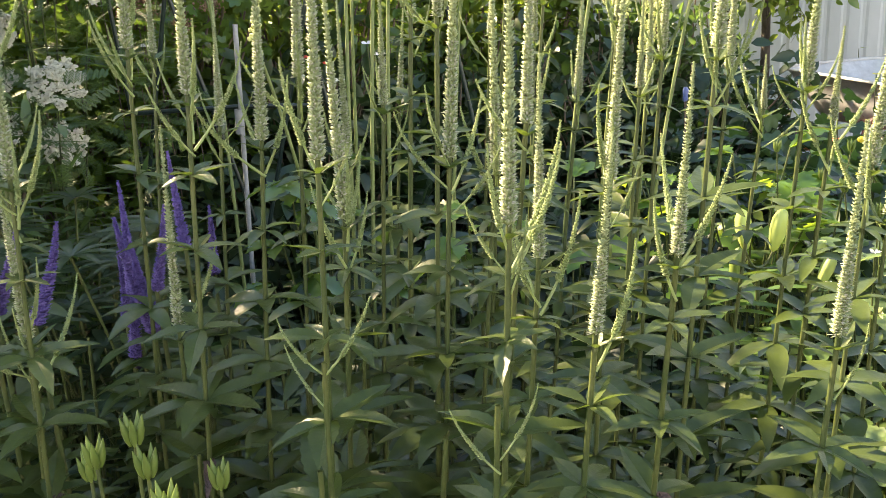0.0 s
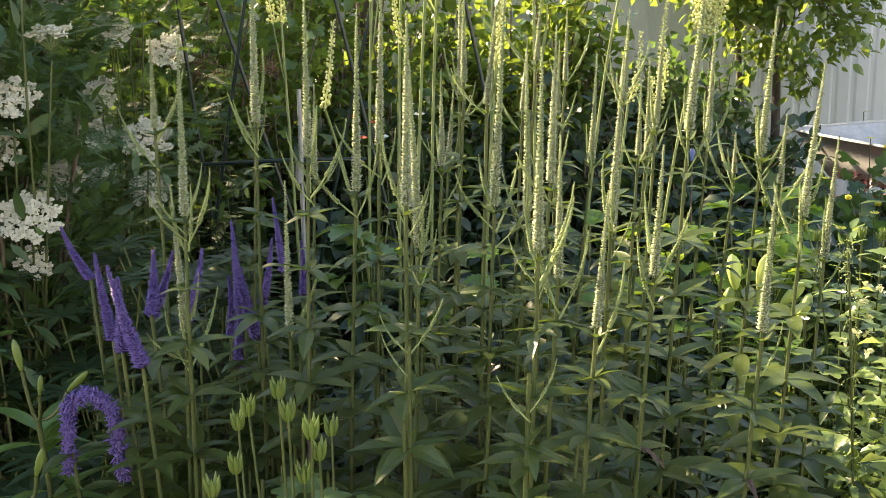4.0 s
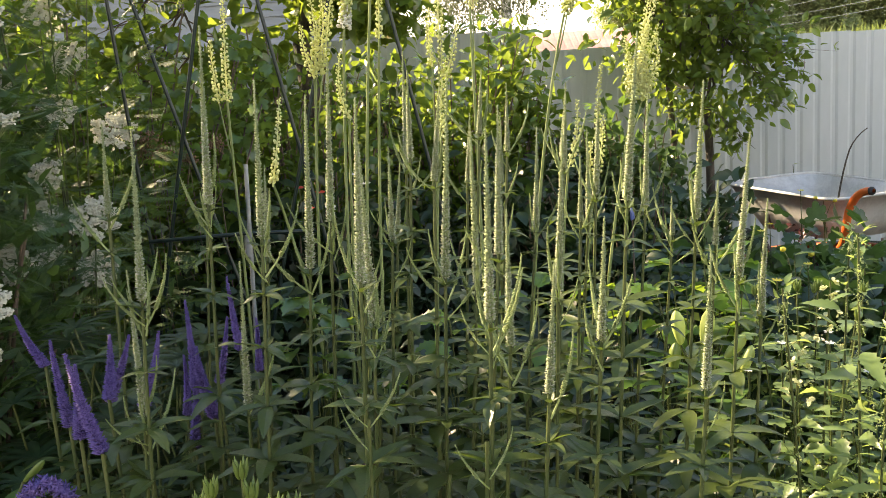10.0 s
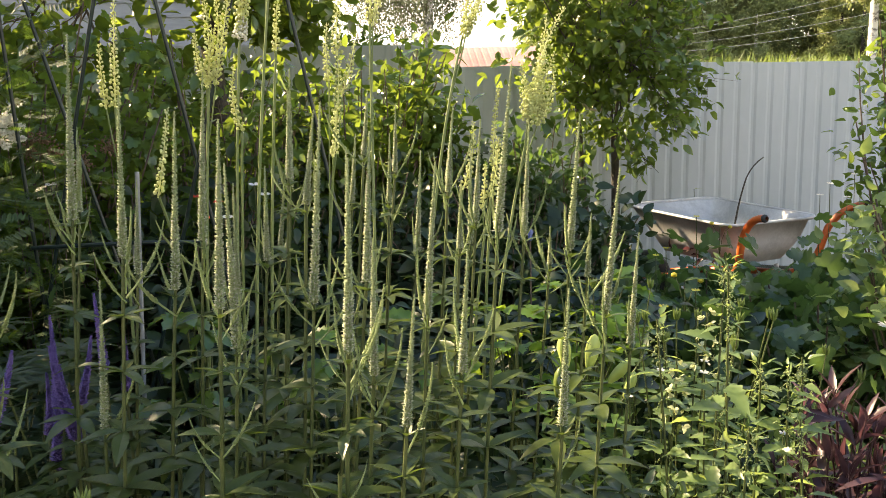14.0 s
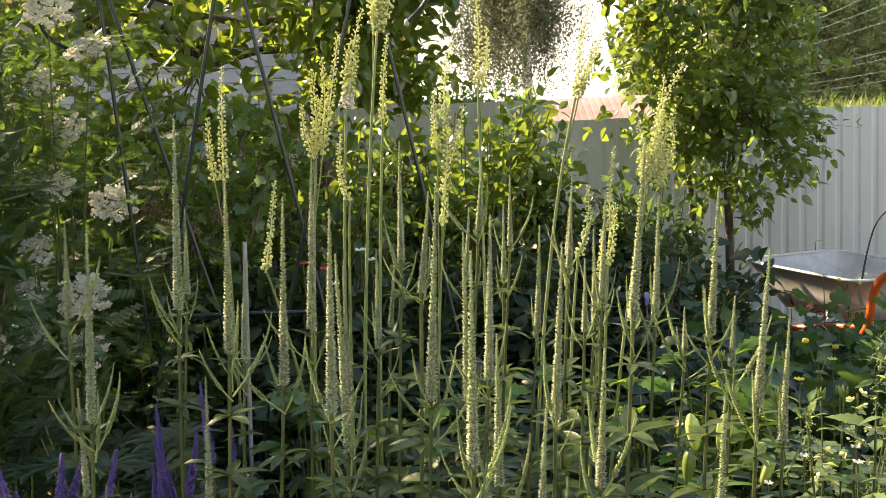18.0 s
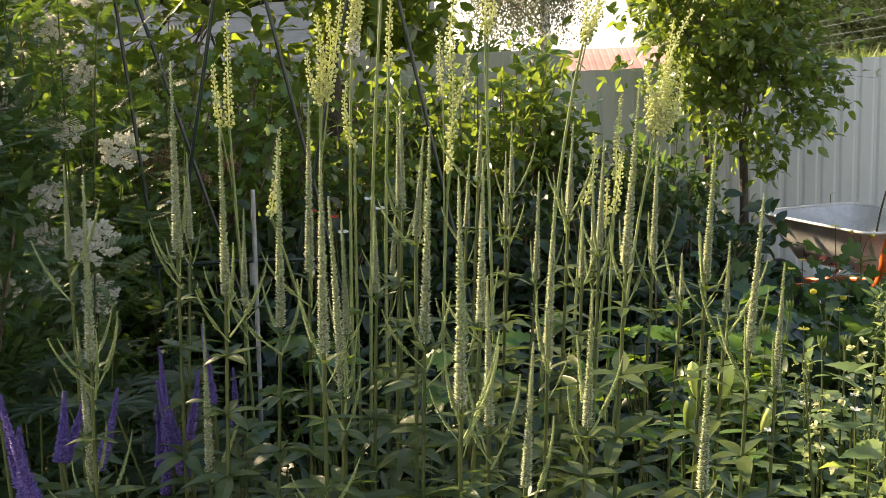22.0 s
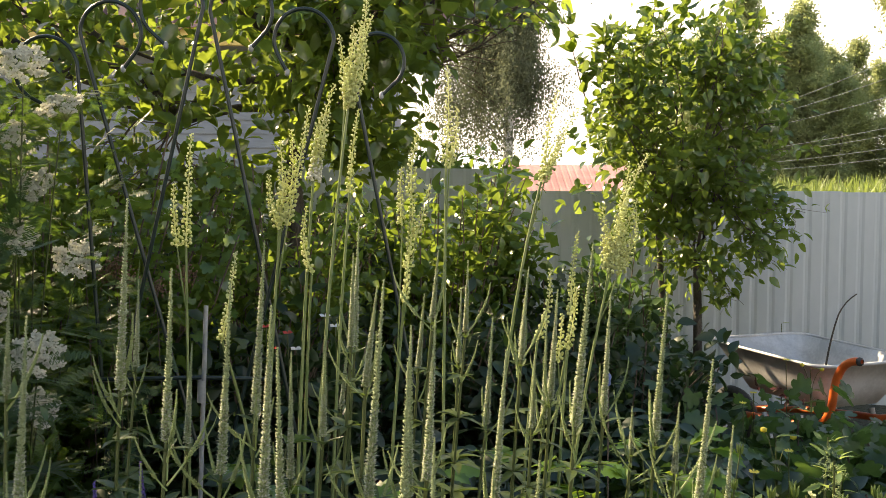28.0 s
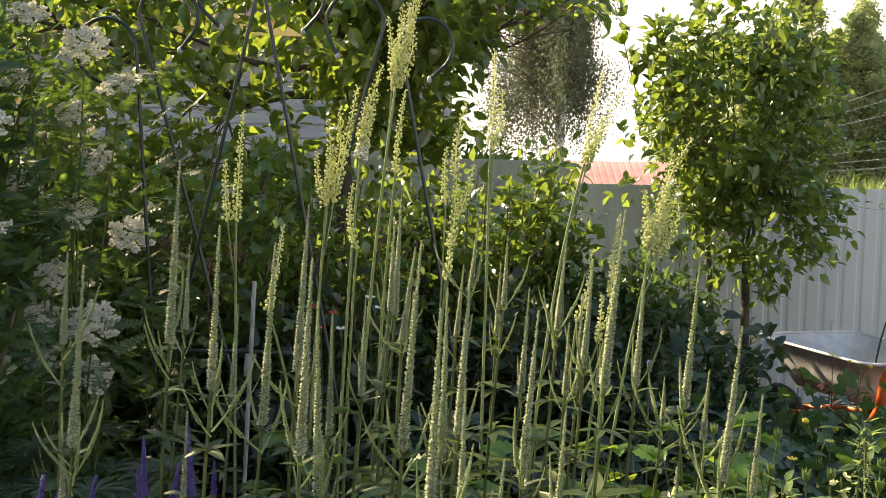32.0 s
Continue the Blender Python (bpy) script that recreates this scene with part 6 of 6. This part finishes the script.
for x, y, z in ((-0.465, 2.85, 1.165), (-0.395, 2.85, 1.145), (-0.44, 2.88, 1.09)):
    make_flower("campion", (x, y, z), 0.019, 5, M["red"], "small scarlet flower glowing among dark stems", eye=False)
for x, y, z in ((1.47, 2.02, 0.85), (1.52, 2.05, 0.79), (1.60, 2.1, 0.83)):
    make_flower("daisy", (x, y, z), 0.030, 13, M["cwhite"], "white daisy with a yellow eye beside the bush")
for x, y, z in ((1.42, 3.3, 0.975), (1.28, 3.25, 0.86), (1.12, 2.9, 0.90), (1.0, 2.2, 0.93), (0.82, 1.95, 0.95)):
    make_flower("hawkweed", (x, y, z), 0.014, 9, M["yellow"], "small yellow flower on a thin stem", eye=False)
for x, y, z in ((2.30, 3.9, 1.02), (2.42, 3.9, 1.06), (2.48, 3.95, 1.0), (2.36, 3.85, 0.96), (2.2, 3.8, 0.98)):
    make_flower("oxeye", (x, y, z), 0.018, 9, M["cwhite"], "small white flower before the grey fence", eye=False)
for x, y, z in ((0.68, 1.32, 0.98), (0.72, 1.42, 0.97), (0.66, 1.5, 0.93), (0.78, 1.38, 0.90), (0.61, 1.55, 0.86), (0.83, 1.3, 0.86)):
    make_flower("toadflax", (x, y, z), 0.010, 6, M["cwhite"], "small pale cream flower among nettles", eye=False)


for x, y, z in ((-0.279, 2.9, 1.194), (-0.245, 2.9, 1.160), (-0.878, 2.7, 1.232), (-0.36, 2.8, 1.10)):
    make_flower("white_campion", (x, y, z), 0.021, 5, M["cwhite"], "small white flower on a thin stem in shade", eye=False)


def make_panicle(x, y, z):
    """A faded brown flower head of many short rays on a thin stem."""
    g = float(ground_z(x, y))
    t = thing("faded_spiraea", (x, y, g), "thin stem with a faded reddish brown flower head", "plant", "faded spiraea heads")
    st = bez((R.normal(0, 0.04), 0.05, 0), (0.01, 0.03, (z - g) * 0.6), (0, 0, z - g), 8)
    part("stem", Soup().add(*tube(st, np.linspace(0.003, 0.0015, 8), 5)).mesh("stem", M["twig"]), t)
    n = 90
    d = unit(R.normal(0, 1, (n, 3)) * [1, 1, 0.7] + UP * 0.4) * R.uniform(0.015, 0.05, (n, 1))
    V, F = strew(ball(0.0042), st[-1] + d, np.tile(np.eye(3), (n, 1, 1)), R.uniform(0.6, 1.2, n))
    s = Soup().add(V, F)
    for q in d[::3]:
        s.add(*tube([st[-1], st[-1] + q], 0.0009, 3))
    part("flower_head", s.mesh("flower_head", M["panicle"]), t)


for x, y, z in ((-0.995, 3.0, 1.345), (-0.955, 3.0, 1.30), (-1.03, 3.02, 1.31), (-0.856, 2.98, 1.275), (-0.766, 3.0, 1.32), (-1.10, 3.0, 1.38)):
    make_panicle(x, y, z)


def make_weed(x, y, top, flowers):
    """A slender weed with a few toothed leaves and small yellow heads."""
    g = float(ground_z(x, y))
    t = thing("sow_thistle", (x, y, g), "slender green weed with small yellow flower heads by the wheelbarrow", "weed")
    st = bez((0, 0, 0), (0.02, 0, (top - g) * 0.5), (0.0, 0, top - g), 9)
    part("stem", Soup().add(*tube(st, np.linspace(0.004, 0.002, 9), 5)).mesh("stem", M["vstem"]), t)
    for k in range(11):
        p = st[3 + k % 6]
        a = k * 2.4
        rot = frames_for(np.array([[math.cos(a), math.sin(a), 0.35]]), UP[None])[0]
        part("leaf", NET[k % 2], t, mat_from(rot, p, R.uniform(0.8, 1.3)))
    for k in range(flowers):
        e = st[-1] + np.array([0.05 * math.cos(k * 2.1), 0.03 * math.sin(k * 2.1), 0.015 * k])
        part("branch", Soup().add(*tube(bez(st[-3], st[-1] - UP * 0.02, e, 5), 0.0014, 4)).mesh("branch", M["vstem"]), t)
        b = ball(0.011, 0.8)
        part("flower_head", data_of("flower_head", b[0] + e, b[1], M["yellow"]), t)


make_weed(2.03, 4.93, 0.89, 0)
make_weed(1.69, 3.72, 0.86, 2)
make_weed(1.05, 2.42, 0.91, 2)


# a spire of ruffled cream flowers standing in the sun
def make_spire(x, y, top):
    g = float(ground_z(x, y))
    t = thing("foxglove", (x, y, g), "short spire of ruffled pale cream flowers in full sun", "flowering plant")
    st = bez((0, 0, 0), (-0.01, 0.01, (top - g) * 0.5), (0.01, 0, top - g), 10)
    part("stem", Soup().add(*tube(st, np.linspace(0.004, 0.002, 10), 6)).mesh("stem", M["vstem"]), t)
    for k in range(11):
        z = top - g - 0.012 * k
        a = k * 2.4
        o = np.array([0.01 + math.cos(a) * (0.006 + 0.0016 * k), math.sin(a) * (0.006 + 0.0016 * k), z])
        s = Soup()
        for j in range(6):
            b = j * 1.047 + R.normal(0, 0.2)
            w = unit(np.array([math.cos(a) * 0.8 + math.cos(b) * 0.8, math.sin(a) * 0.8 + math.sin(b) * 0.8, R.normal(0.25, 0.4)]))
            s.add(*strew(blade(1.0, 0.8, 4, 0.2, 0.5, 0.6, 0.0, 0.12), o[None], frames_for(w[None], (UP + R.normal(0, 0.5, 3))[None]), [R.uniform(0.008, 0.014)]))
        part("blossom", s.mesh("blossom", M["ruffle"]), t)
    s = Soup()
    for k in range(16):
        b = R.uniform(0, 6.3)
        w = unit(np.array([math.cos(b), math.sin(b), 0.3]))
        s.add(*strew(NARROW_LEAF, np.array([[0.0, 0, R.uniform(0.35, top - g - 0.14)]]), frames_for(w[None], UP[None]), [R.uniform(0.05, 0.09)]))
    part("leaves", s.mesh("leaves", M["nettle"]), t)


NARROW_LEAF = blade(1.0, 0.34, 6, 0.3, 0.35, 0.4, 0.06)
make_spire(0.705, 1.40, 1.075)
make_spire(0.655, 1.42, 0.965)


# a scrap of blue plastic caught among the stems
def make_scrap():
    t = thing("plastic_scrap", (0.605, 2.6, 0.07), "crumpled scrap of translucent blue plastic on a thin cane", "litter")
    part("cane", Soup().add(*tube([(0, 0, 0), (0.005, 0, 0.5), (0, 0, 0.99)], 0.003, 5)).mesh("cane", M["twig"]), t)
    V, F = lathe([(0.002, 0), (0.018, 0.01), (0.014, 0.035), (0.02, 0.06), (0.008, 0.08)], 10, 0.25)
    V = V + R.normal(0, 0.002, V.shape)
    part("film", data_of("film", V, F, M["blue"]), t, pose(0, 0, 0.95) @ Matrix.Diagonal((0.45, 0.45, 0.5, 1)))


make_scrap()


# dead leaves on the soil
def make_litter():
    n = 260
    p = np.column_stack([R.uniform(0.6, 1.6, n), R.uniform(1.0, 2.0, n), np.zeros(n)])
    p[:, 2] = ground_z(p[:, 0], p[:, 1]) + 0.03
    V, F = strew(blade(1, 0.6, 3, 0.5, 0.3), p, frames_for(R.normal(0, 1, (n, 3)) * [1, 1, 0.2], UP + R.normal(0, 0.5, (n, 3))), R.uniform(0.03, 0.07, n))
    tagged(part("leaf_litter", data_of("leaf_litter", V, F, M["dry"])), "dry grey-brown dead leaves lying on the soil", "leaf litter", kind="stuff")


make_litter()


# low mixed leaves that fill the bed under the flowers
def make_herbs(name, label, box_, n, size, mat, tpl, hi, tumble=0.35):
    x, y = R.uniform(box_[0], box_[1], n), R.uniform(box_[2], box_[3], n)
    g = ground_z(x, y)
    z = g + hi * R.uniform(0.12, 1.0, n) ** 0.7 * (0.8 + 0.2 * np.sin(x * 9 + y * 7))
    D = np.column_stack([R.normal(0, 1, n), R.normal(-0.2, 1, n), R.normal(0.25, 0.45, n)])
    s = Soup().add(*strew(tpl, np.column_stack([x, y, z]), frames_for(D, UP + R.normal(0, tumble, (n, 3))), size * R.uniform(0.6, 1.25, n)))
    for k in range(0, n, 12):
        s.add(*tube([(x[k], y[k], g[k]), (x[k] + R.normal(0, 0.02), y[k], (g[k] + z[k]) / 2), (x[k], y[k], z[k])], 0.002, 4))
    tagged(part(name, s.mesh(name, mat)), label, "foliage", kind="stuff")


NARROW = blade(1.0, 0.26, 4, 0.3, 0.3)
# the dark-leaf layers carry the gloom under the flowers in their colour
make_herbs("bed_foliage", "mixed leaves in shade-darkened green filling the bed beneath the flowers", (-1.0, 0.75, 0.55, 1.7), 3600, 0.085, M["dark"], NARROW, 0.82)
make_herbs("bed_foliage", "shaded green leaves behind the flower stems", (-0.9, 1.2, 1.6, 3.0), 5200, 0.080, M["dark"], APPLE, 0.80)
make_herbs("sunny_foliage", "sunlit mixed green weeds and herbs filling the bed", (0.60, 1.30, 0.85, 2.1), 7000, 0.040, M["nettle"], SMALL, 0.80, 1.0)
make_herbs("edge_foliage", "low green weeds along the edge of the bed", (1.1, 2.6, 1.3, 3.4), 3400, 0.07, M["currant"], APPLE, 0.42)
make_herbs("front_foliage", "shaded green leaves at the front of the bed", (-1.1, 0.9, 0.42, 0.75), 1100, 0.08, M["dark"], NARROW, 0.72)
